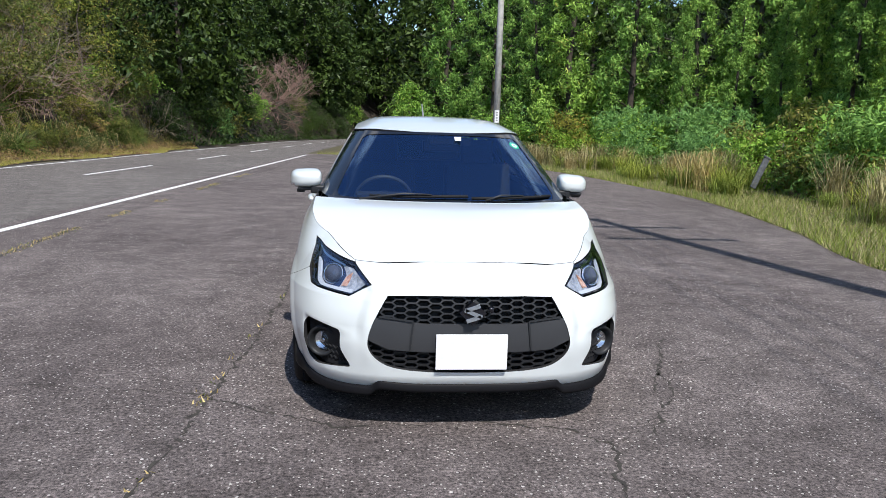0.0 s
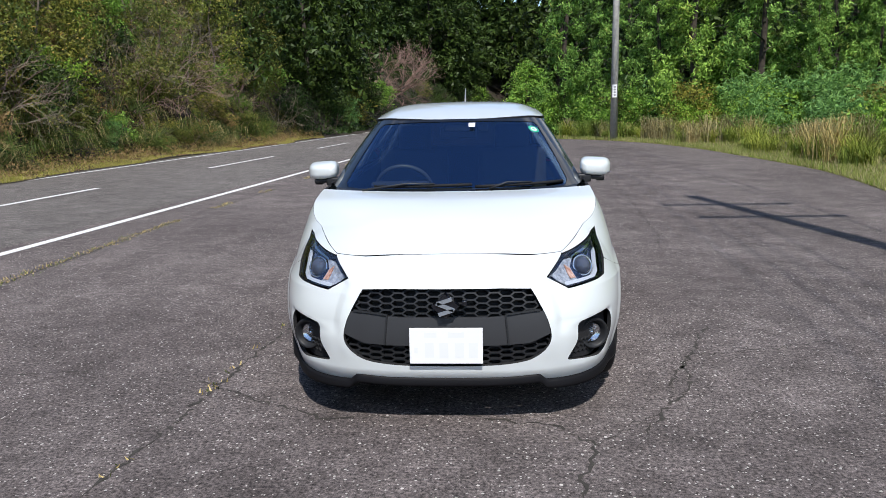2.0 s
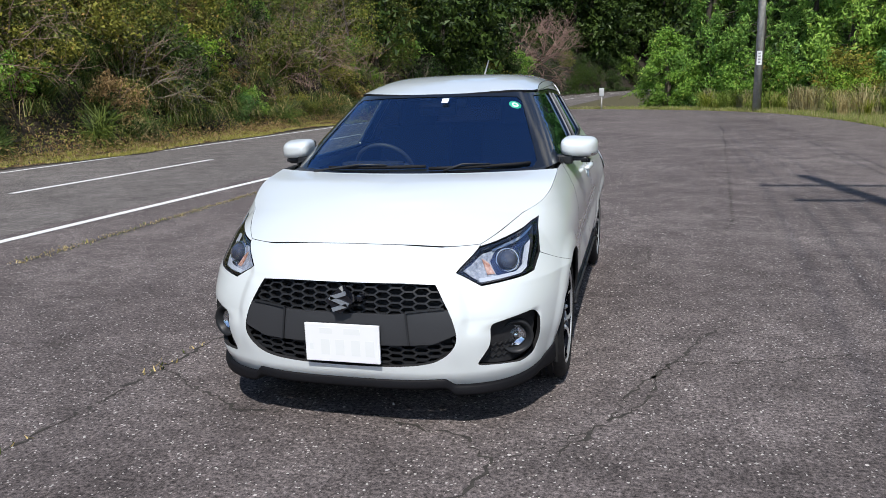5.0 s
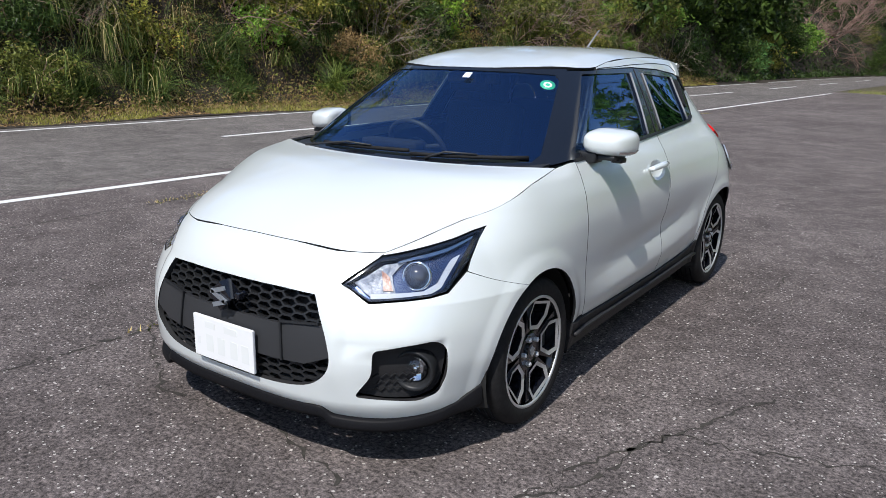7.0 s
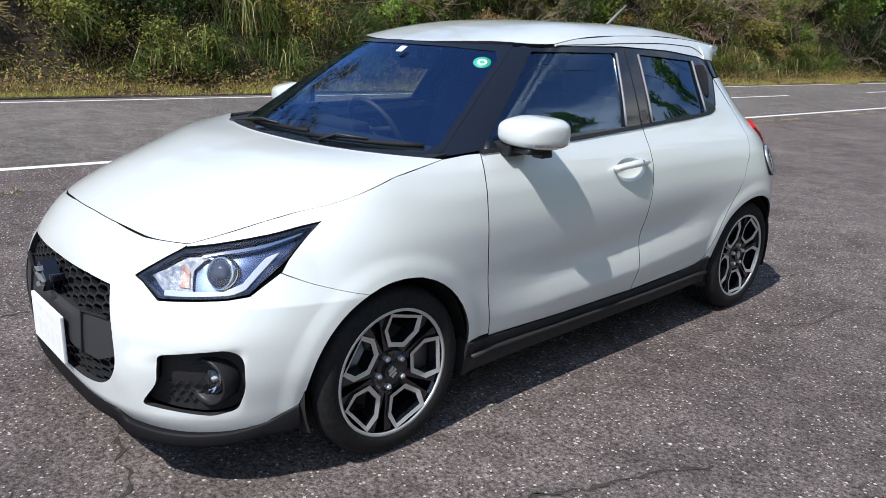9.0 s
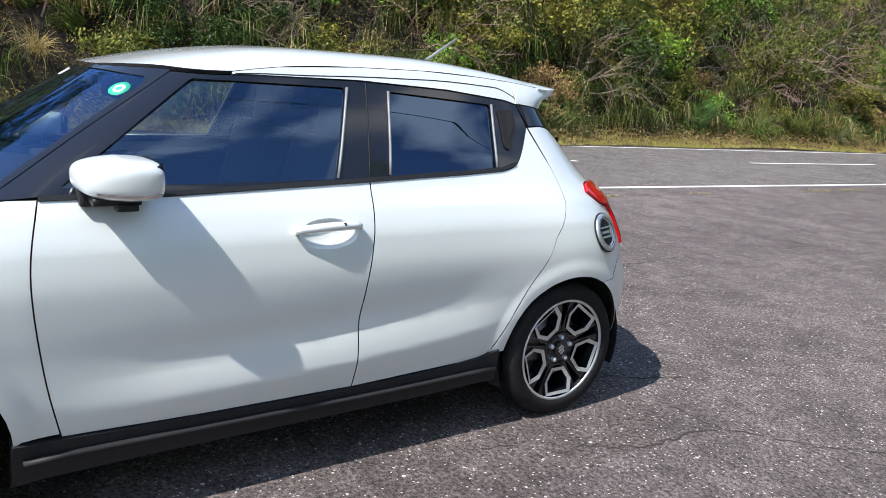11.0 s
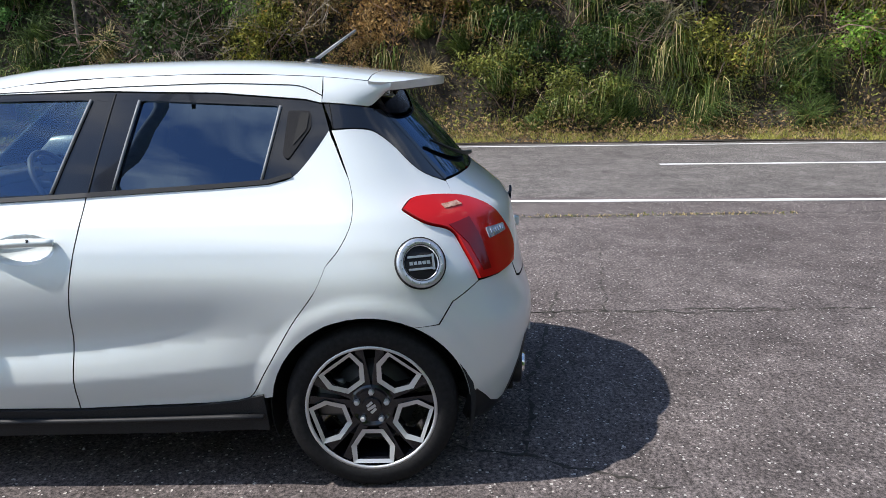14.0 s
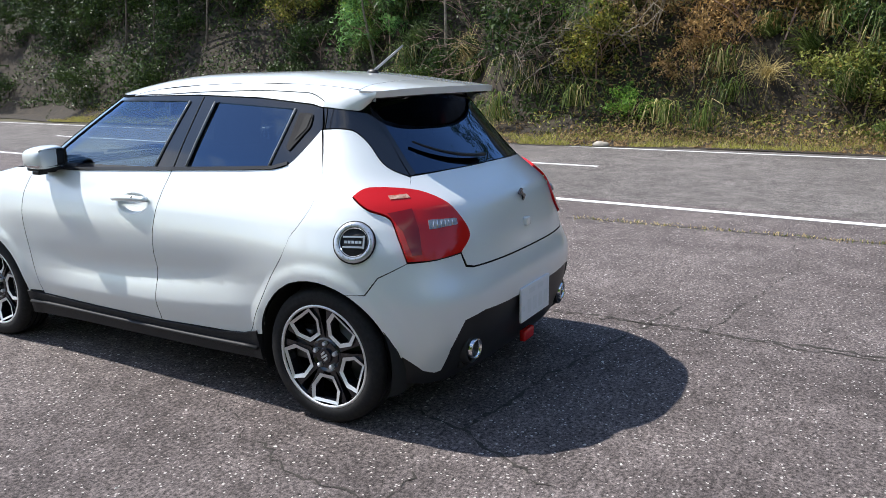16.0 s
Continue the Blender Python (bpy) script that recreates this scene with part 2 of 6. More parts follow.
def shell(q, z):
    """The car's left skin. q runs from the middle of the nose along the side to the middle of the tail; beside the doors it is y."""
    if q < Y0:
        a = max(0.0, 1 - (Y0 - q) / QF) * math.pi / 2
        p = nose_power(z)
        y = Y0 - (Y0 - nose_line(z)) * math.cos(a) ** (2 / p)
        dent = nose_recess(q, z)
        return (car_width(y, z) * math.sin(a) ** (2 / p) - 0.45 * dent * math.sin(a), y + dent, z)
    if q > Y1:
        a = max(0.0, 1 - (q - Y1) / QR) * math.pi / 2
        p = tail_power(z)
        y = Y1 + (tail_line(z) - Y1) * math.cos(a) ** (2 / p)
        return (car_width(y, z) * math.sin(a) ** (2 / p), y, z)
    return (car_width(q, z), q, z)


def screen(q, z):
    """The windscreen and the front pillars: like shell, but the front is the raked glass."""
    start = 0.42 + screen_line(z)
    if q < start:
        a = max(0.0, 1 - (start - q) / QF) * math.pi / 2
        y = start - (start - screen_line(z)) * math.cos(a) ** (2 / 2.3)
        return (car_width(y, z) * math.sin(a) ** (2 / 2.3), y, z)
    return (car_width(q, z), q, z)


def roof_height(x, y):
    return roof_line(y) - roof_drop(abs(x)) + 0.012 * ramp((y + 0.45) / 0.45) * ramp((1.25 - y) / 0.5) * ramp((0.56 - abs(x)) / 0.2)


roof_line = smooth_curve([(-0.75, 1.30), (-0.515, 1.395), (-0.2, 1.457), (0.2, 1.490), (0.6, 1.494), (1.0, 1.478), (1.3, 1.448), (1.66, 1.402)])
roof_drop = smooth_curve([(0.0, 0.0), (0.25, 0.005), (0.42, 0.019), (0.55, 0.059), (0.60, 0.09)])


def upper(q, z):
    return screen(q, z) if q < 0 else shell(q, z)


def roof_edge(y):
    """Where the roof panel meets the side: x and z."""
    z = 1.40
    for _ in range(40):
        x = car_width(y, z)
        z += 0.35 * (roof_height(x, y) - z)
    return x, z


# ---- building helpers ----
def thing(name, label, category, group="", kind="", at=(0, 0, 0)):
    ob = tagged(new(name), label, category, group, kind)
    ob.location = at
    return ob


def part(name, bm, mat, parent=None, label="", smooth=True):
    me = bpy.data.meshes.new(name)
    bm.to_mesh(me)
    bm.free()
    me.materials.append(mat)
    if smooth:
        for f in me.polygons:
            f.use_smooth = True
    ob = new(name, me)
    if parent:
        ob.parent = parent
    if label:
        ob["label"] = label
    return ob


def grid_mesh(rows, closed=False):
    """A bmesh from rows of points."""
    bm = bmesh.new()
    vs = [[bm.verts.new(p) for p in r] for r in rows]
    for a, b in zip(vs, vs[1:]):
        for i in range(len(a) - (0 if closed else 1)):
            j = (i + 1) % len(a)
            bm.faces.new((a[i], a[j], b[j], b[i]))
    return bm


def box(bm, size, at, bevel=0.0, turn=None):
    r = bmesh.ops.create_cube(bm, size=1.0)
    m = Matrix.Translation(at) @ (turn or Matrix()) @ Matrix.Diagonal((*size, 1))
    bmesh.ops.transform(bm, matrix=m, verts=r["verts"])
    if bevel:
        edges = list({e for v in r["verts"] for e in v.link_edges})
        bmesh.ops.bevel(bm, geom=edges, offset=bevel, segments=2, affect="EDGES", profile=0.7)


def sweep(points, radius, sides=8, flat=1.0):
    """A round bar along points; radius may be a function of 0..1."""
    rows, n = [], len(points)
    pts = [Vector(p) for p in points]
    for i, p in enumerate(pts):
        d = (pts[min(i + 1, n - 1)] - pts[max(i - 1, 0)]).normalized()
        side = d.cross(Vector((0, 0, 1)) if abs(d.z) < 0.95 else Vector((1, 0, 0))).normalized()
        up = side.cross(d)
        r = radius(i / (n - 1)) if callable(radius) else radius
        rows.append([p + side * (r * math.cos(a)) + up * (r * flat * math.sin(a)) for a in (2 * math.pi * k / sides for k in range(sides))])
    bm = grid_mesh(rows, closed=True)
    bm.verts.ensure_lookup_table()
    bm.faces.new([bm.verts[i] for i in range(sides)])
    bm.faces.new([bm.verts[len(bm.verts) - 1 - i] for i in range(sides)])
    bmesh.ops.recalc_face_normals(bm, faces=bm.faces)
    return bm


def dense(points, step=0.02):
    """The closed outline through points, cut into short pieces."""
    out = []
    for (a, b), (c, d) in zip(points, points[1:] + points[:1]):
        n = max(1, int(math.hypot(c - a, d - b) / step))
        out += [(a + (c - a) * i / n, b + (d - b) * i / n) for i in range(n)]
    return out


def rounded(points, radius=0.02, n=5):
    """A closed outline with its corners rounded."""
    out, k = [], len(points)
    for i in range(k):
        p, q, r = (Vector(points[(i + o) % k]) for o in (-1, 0, 1))
        cut = min(radius, 0.45 * (p - q).length, 0.45 * (r - q).length)
        a, b = q + (p - q).normalized() * cut, q + (r - q).normalized() * cut
        out += [tuple(a * (1 - s) ** 2 + q * 2 * s * (1 - s) + b * s * s) for s in (j / n for j in range(n + 1))]
    return out


def flow(points, n=5):
    """A smooth open line through points."""
    pts = [points[0]] + list(points) + [points[-1]]
    out = []
    for a, b, c, d in zip(pts, pts[1:], pts[2:], pts[3:]):
        for k in range(n):
            s = k / n
            out.append(tuple(0.5 * (2 * b[i] + (c[i] - a[i]) * s + (2 * a[i] - 5 * b[i] + 4 * c[i] - d[i]) * s * s + (3 * b[i] - a[i] - 3 * c[i] + d[i]) * s ** 3) for i in (0, 1)))
    return out + [tuple(points[-1])]


def offset(points, by):
    """A closed outline moved outward by a distance."""
    k, out = len(points), []
    turn = sum(a[0] * b[1] - b[0] * a[1] for a, b in zip(points, points[1:] + points[:1]))
    for i in range(k):
        p, q, r = (Vector(points[(i + o) % k]) for o in (-1, 0, 1))
        m = ((q - p).normalized() + (r - q).normalized()).normalized()
        out.append((q.x + by * m.y * (1 if turn > 0 else -1), q.y - by * m.x * (1 if turn > 0 else -1)))
    return out


def inside(p, poly):
    x, y, odd = p[0], p[1], False
    for (a, b), (c, d) in zip(poly, poly[1:] + poly[:1]):
        if (b > y) != (d > y) and x < (c - a) * (y - b) / (d - b) + a:
            odd = not odd
    return odd


from mathutils import geometry


def skin(name, surface, outline, mat, parent, holes=(), step=0.03, thick=0.012, lift=0.0, side=1, both=False, label="", edging=None):
    """A sheet of the car's skin: the piece of a surface inside an outline, with its edges turned in. side -1: the mirrored one; both: two halves in one."""
    edge = dense(outline, step * 0.7)
    cuts = [dense(list(h), step * 0.6) for h in holes]
    lo = [min(p[i] for p in edge) for i in (0, 1)]
    hi = [max(p[i] for p in edge) for i in (0, 1)]
    pts, links = [], []
    for loop in [edge] + cuts:
        k = len(pts)
        pts += loop
        links += [(k + i, k + (i + 1) % len(loop)) for i in range(len(loop))]
    rim = np.array(pts)
    i = 0
    b = lo[1] + step / 2
    while b < hi[1]:
        a = lo[0] + step * (0.5 if i % 2 else 1.0)
        while a < hi[0]:
            if inside((a, b), edge) and not any(inside((a, b), c) for c in cuts) and ((rim - (a, b)) ** 2).sum(1).min() > (0.45 * step) ** 2:
                pts.append((a, b))
            a += step
        b += step * 0.87
        i += 1
    flat, _, faces, _, _, _ = geometry.delaunay_2d_cdt([Vector(p) for p in pts], links, [], 0, 1e-6)
    tris = []
    for f in faces:
        c = sum((flat[j] for j in f), Vector((0, 0))) / len(f)
        if inside(c, edge) and not any(inside(c, h) for h in cuts):
            tris.append(list(f))
    spot, normal = [], []
    for p in flat:
        o, da, db = (Vector(surface(p.x + u, p.y + v)) for u, v in ((0, 0), (1e-3, 0), (0, 1e-3)))
        back = Vector(surface(p.x - 1e-3, p.y))
        n = (da - back).cross(db - o).normalized()
        if n.dot(o - Vector((0, 0.0, 0.55))) < 0:
            n.negate()
        if abs(o.x) < 0.008:
            n = Vector((0, n.y, n.z)).normalized()
            o.x = 0.0
        spot.append(o + n * lift)
        normal.append(n)
    count = {}
    for f in tris:
        for u, v in zip(f, f[1:] + f[:1]):
            count[(u, v)] = count.get((u, v), 0) + 1
    third = {(u, v): w for f in tris for u, v, w in zip(f, f[1:] + f[:1], f[2:] + f[:2])}
    border = [e for e in count if (e[1], e[0]) not in count and not (abs(spot[e[0]].x) < 1e-6 and abs(spot[e[1]].x) < 1e-6)]
    verts, norms, polys = [], [], []
    for sign in ((1, -1) if both else (side,)):
        k = len(verts)
        flip = lambda w: Vector((w.x * sign, w.y, w.z))
        verts += [flip(p) for p in spot]
        norms += [flip(n) for n in normal]
        for f in tris:
            n = (spot[f[1]] - spot[f[0]]).cross(spot[f[2]] - spot[f[0]])
            good = (n.dot(normal[f[0]]) > 0) == (sign > 0)
            polys.append([k + j for j in (f if good else f[::-1])])
        for u, v in border:
            w = len(verts)
            a, b2 = spot[u], spot[v]
            away = (b2 - a).cross(normal[u]).normalized()
            turned = away.dot(spot[third[u, v]] - a) > 0
            if turned:
                away.negate()
            verts += [flip(a), flip(b2), flip(b2 - normal[v] * thick), flip(a - normal[u] * thick)]
            norms += [flip(away)] * 4
            polys.append([w, w + 1, w + 2, w + 3] if turned == (sign > 0) else [w + 3, w + 2, w + 1, w])
    me = bpy.data.meshes.new(name)
    me.from_pydata(verts, [], polys)
    me.materials.append(mat)
    # painted sheets get black edges: rubber seal, plus gap shade put into the colour
    edging = edging or (gap_black if mat is paint else None)
    if edging:
        me.materials.append(edging)
        me.polygons.foreach_set("material_index", [1 if len(p) == 4 else 0 for p in polys])
    for f in me.polygons:
        f.use_smooth = True
    me.normals_split_custom_set_from_vertices([tuple(n) for n in norms])
    ob = new(name, me)
    ob.parent = parent
    if label:
        ob["label"] = label
    return ob


# ---- the car ----
car = thing("car", "pearl white compact hatchback with black trim, parked on the asphalt", "car")


def qn(x, z):
    """q for a spot x metres beside the middle of the nose."""
    a = math.asin(min(1.0, (x / car_width(-1.7, z)) ** (nose_power(z) / 2)))
    return Y0 - QF * (1 - a / (math.pi / 2))


def qt(x, z):
    """q for a spot x metres beside the middle of the tail."""
    a = math.asin(min(1.0, (x / car_width(1.6, z)) ** (tail_power(z) / 2)))
    return Y1 + QR * (1 - a / (math.pi / 2))


def q_front(y, z):
    a = math.acos(min(1.0, max(0.0, (Y0 - y) / (Y0 - nose_line(z)))) ** (nose_power(z) / 2))
    return Y0 - QF * (1 - a / (math.pi / 2))


def q_rear(y, z):
    a = math.acos(min(1.0, max(0.0, (y - Y1) / (tail_line(z) - Y1))) ** (tail_power(z) / 2))
    return Y1 + QR * (1 - a / (math.pi / 2))


def arch(axle, a0, a1, n=14, r=ARCH_R):
    """Spots round a wheel opening, from angle a0 to a1 (0: forward, 90: up)."""
    out = []
    for i in range(n + 1):
        a = radians(a0 + (a1 - a0) * i / n)
        y, z = axle - r * math.cos(a), 0.305 + r * math.sin(a)
        out.append((q_front(y, z) if y < Y0 else q_rear(y, z) if y > Y1 else y, z))
    return out


QM, QT = Y0 - QF, Y1 + QR


def on_skin(surface, a, b, lift=0.0):
    """A spot on the skin, lifted off it, and the way out."""
    o, da, db = (Vector(surface(a + u, b + v)) for u, v in ((0, 0), (1e-3, 0), (0, 1e-3)))
    n = (da - o).cross(db - o).normalized()
    if n.dot(o - Vector((0, 0, 0.55))) < 0:
        n.negate()
    return o + n * lift, n


def bar(bm, p, q, out, wide, deep):
    """A straight bar from p to q, wide across and deep along out."""
    d = (q - p)
    side = d.cross(out).normalized() * (wide / 2)
    lip = out.normalized() * deep
    v = [bm.verts.new(w) for w in (p - side, p + side, q + side, q - side, p - side - lip, p + side - lip, q + side - lip, q - side - lip)]
    for f in ((0, 1, 2, 3), (4, 7, 6, 5), (0, 4, 5, 1), (1, 5, 6, 2), (2, 6, 7, 3), (3, 7, 4, 0)):
        bm.faces.new([v[i] for i in f])


def both_sides(bm):
    """Adds the mirrored copy of a mesh."""
    geo = bmesh.ops.duplicate(bm, geom=list(bm.verts) + list(bm.edges) + list(bm.faces))["geom"]
    vs = [g for g in geo if isinstance(g, bmesh.types.BMVert)]
    bmesh.ops.scale(bm, vec=(-1, 1, 1), verts=vs)
    bmesh.ops.reverse_faces(bm, faces=[g for g in geo if isinstance(g, bmesh.types.BMFace)])


def mirrored(bm, s):
    if s < 0:
        bmesh.ops.scale(bm, vec=(-1, 1, 1), verts=bm.verts)
        bmesh.ops.reverse_faces(bm, faces=bm.faces)
    return bm


def disc_of(bm, profile, turn, segments=40):
    """Turns a profile of (radius, depth) round an axis; depth runs outward along the local z of turn."""
    rings = []
    for r, d in profile:
        rings.append([bm.verts.new(turn @ Vector((r * math.cos(a), r * math.sin(a), d))) for a in (2 * math.pi * k / segments for k in range(segments))] if r > 1e-5
                     else [bm.verts.new(turn @ Vector((0, 0, d)))])
    for a, b in zip(rings, rings[1:]):
        for k in range(segments):
            m = (k + 1) % segments
            if len(b) == 1:
                bm.faces.new((a[k], a[m], b[0]))
            elif len(a) == 1:
                bm.faces.new((a[0], b[m], b[k]))
            else:
                bm.faces.new((a[k], a[m], b[m], b[k]))
    return bm


def frame_at(point, out, up=(0, 0, 1)):
    z = Vector(out).normalized()
    x = Vector(up).cross(z).normalized()
    m = Matrix((x, z.cross(x), z)).transposed().to_4x4()
    return Matrix.Translation(point) @ m


# nose: bumper with its grille mouth, fog lamp pockets and headlamp edge
hood_edge = [(QM, 0.790), (qn(0.2, 0.79), 0.788), (qn(0.384, 0.776), 0.777), (-1.836, 0.779)]
lamp = [(-1.950, 0.684), (-1.866, 0.634), (-1.641, 0.648), (-1.577, 0.659), (-1.488, 0.745), (-1.431, 0.838), (-1.574, 0.809), (-1.759, 0.778), (-1.836, 0.768)]
mouth = [(QM, 0.652), (qn(0.25, 0.65), 0.652), (-2.048, 0.645)] + flow([(-2.046, 0.635), (-2.030, 0.54), (-2.008, 0.450), (-2.014, 0.400), (-2.046, 0.357), (-2.092, 0.328), (-2.155, 0.312), (qn(0.2, 0.3), 0.303), (QM, 0.300)])
fog_hole = rounded([(-1.852, 0.474), (-1.72, 0.492), (-1.60, 0.503), (-1.545, 0.468), (-1.534, 0.372), (-1.558, 0.300), (-1.640, 0.281), (-1.79, 0.294), (-1.912, 0.305), (-1.850, 0.385)], 0.025)
lip_top = [(QM, 0.236), (qn(0.25, 0.24), 0.238), (-2.053, 0.247), (-2.006, 0.212), (-1.80, 0.207), (-1.613, 0.213), (-1.48, 0.235), (-1.379, 0.289)]
front_arch = arch(-AXLE, 2, 67.2)
bumper_line = (lip_top + front_arch[1:] + [(-1.40, 0.674), (-1.498, 0.7095), (-1.572, 0.651), (-1.641, 0.641), (-1.868, 0.626), (-1.958, 0.685), (-1.846, 0.766)]
               + [(q, z - 0.0018) for q, z in hood_edge[::-1]] + mouth)
skin("front_bumper", shell, bumper_line, paint, car, [fog_hole], both=True, step=0.011, thick=0.020)
lip_edge = smooth_curve([(q, z) for q, z in lip_top])


def lip_ring(q):
    """The lip's section at q: under the bumper's edge, out over a thin ledge and down to its blade."""
    top = lip_edge(q)
    base, out = on_skin(shell, q, max(top, 0.235))
    out = Vector((out.x, out.y, 0)).normalized()
    high = 0.038 + 0.036 * ramp((q + 1.50) / 0.12)
    return [tuple(Vector((base.x, base.y, top + dz)) + out * d) for d, dz in ((-0.05, 0.006), (-0.004, 0.004), (0.005, 0.001), (0.008, -0.004), (0.013, -high + 0.012), (0.010, -high), (-0.06, -high - 0.004))]


bm = grid_mesh([[(x if i else 0.0, y, z) for x, y, z in lip_ring(q)] for i, q in enumerate(np.linspace(QM + 1e-4, -1.379, 70))])
both_sides(bm)
bmesh.ops.remove_doubles(bm, verts=bm.verts, dist=1e-5)
bmesh.ops.recalc_face_normals(bm, faces=bm.faces)
part("front_lip", bm, lip_black, car, "textured black front lip")

# grille: dark backing, honeycomb bars, beam, plate, emblem
skin("grille_backing", shell, [(QM, 0.665), (-2.03, 0.66), (-1.97, 0.44), (-2.03, 0.33), (-2.14, 0.29), (QM, 0.28)], gap_black, car, both=True, lift=-0.06, step=0.06)
beam = [(QM, 0.528), (qn(0.20, 0.527), 0.527), (-2.030, 0.548), (-2.008, 0.445), (-2.10, 0.405), (qn(0.23, 0.4), 0.398), (QM, 0.396)]
skin("grille_beam", shell, beam, satin_grey, car, both=True, lift=-0.004, thick=0.05)
for s in (1, -1):
    for tip in ((-2.045, 0.553), (qn(0.285, 0.42), 0.402)):
        p, n = on_skin(shell, qn(0.27, 0.54), 0.538, 0.006)
        q, _ = on_skin(shell, *tip, 0.006)
        bm = bmesh.new()
        bar(bm, p, q, n, 0.008, 0.012)
        part("beam_ridge", mirrored(bm, s), black_trim, car, smooth=False)


def comb(bm, holder, wide=0.074, high=0.031):
    """Bars of a flat honeycomb wherever holder(x, z) is true."""
    for col in range(0, 10):
        for row in range(-2, 16):
            x, z = col * 0.75 * wide, 0.28 + (row + (0.5 if col % 2 else 0.0)) * high
            spots = [(x - wide / 2, z), (x - wide / 4, z + high / 2), (x + wide / 4, z + high / 2), (x + wide / 2, z)]
            for (xa, za), (xb, zb) in zip(spots, spots[1:]):
                if max(xa, xb) > 0 and holder((xa + xb) / 2, (za + zb) / 2):
                    p, n = on_skin(shell, qn(max(xa, 0.002), za), za, -0.020)
                    q, _ = on_skin(shell, qn(max(xb, 0.002), zb), zb, -0.020)
                    bar(bm, p, q, n, 0.0075, 0.030)
    both_sides(bm)
    return bm


mouth_xz = [(-0.05, 0.668), (0.400, 0.664), (0.478, 0.488), (0.488, 0.435), (0.435, 0.340), (0.350, 0.302), (-0.05, 0.285)]
part("grille_mesh", comb(bmesh.new(), lambda x, z: z > 0.52 and inside((x, z), mouth_xz)), black_trim, car, smooth=False)
part("lower_grille_mesh", comb(bmesh.new(), lambda x, z: z < 0.415 and inside((x, z), mouth_xz)), black_trim, car, smooth=False)
bm = bmesh.new()
box(bm, (0.33, 0.012, 0.165), (0, -2.068, 0.404), 0.004)
plate = part("number_plate", bm, white_plastic, car, "white number plate in front of the grille", smooth=False)
plate_ink = material("pale_green_ink", (0.73, 0.75, 0.745), 0.5)
for x, z, w, h in ((-0.07, 0.456, 0.07, 0.028), (0.045, 0.456, 0.09, 0.028), (-0.137, 0.385, 0.022, 0.03), (-0.075, 0.385, 0.05, 0.075), (-0.01, 0.385, 0.05, 0.075), (0.06, 0.385, 0.05, 0.075), (0.122, 0.385, 0.05, 0.075)):
    bm = bmesh.new()
    box(bm, (w * 0.8, 0.002, h * 0.9), (x, -2.0736, z), 0.0)
    part("marking", bm, plate_ink, plate, smooth=False)
bm = bmesh.new()
for (x0, z0), (x1, z1) in (((0.030, 0.622), (-0.036, 0.600)), ((-0.040, 0.603), (0.040, 0.570)), ((0.036, 0.572), (-0.030, 0.550))):
    bar(bm, Vector((x0, -2.085, z0)), Vector((x1, -2.085, z1)), Vector((0, -1, 0)), 0.016, 0.012)
emblem = part("emblem", bm, material("emblem_silver", (0.30, 0.33, 0.37), 0.35, 0.5), car, "silver emblem on the grille", smooth=False)
bm = bmesh.new()
vs = [bm.verts.new((x, -2.076, z)) for x, z in ((-0.062, 0.586), (0, 0.530), (0.062, 0.586), (0, 0.642))]
f = bm.faces.new(vs)
r = bmesh.ops.extrude_face_region(bm, geom=[f])
bmesh.ops.translate(bm, vec=(0, 0.05, 0), verts=[g for g in r["geom"] if isinstance(g, bmesh.types.BMVert)])
bmesh.ops.recalc_face_normals(bm, faces=bm.faces)
part("emblem_base", bm, gloss_black, emblem, smooth=False)
bm = bmesh.new()
box(bm, (0.022, 0.045, 0.024), (0.085, -2.048, 0.600), 0.005)
part("nose_camera", bm, gloss_black, car)

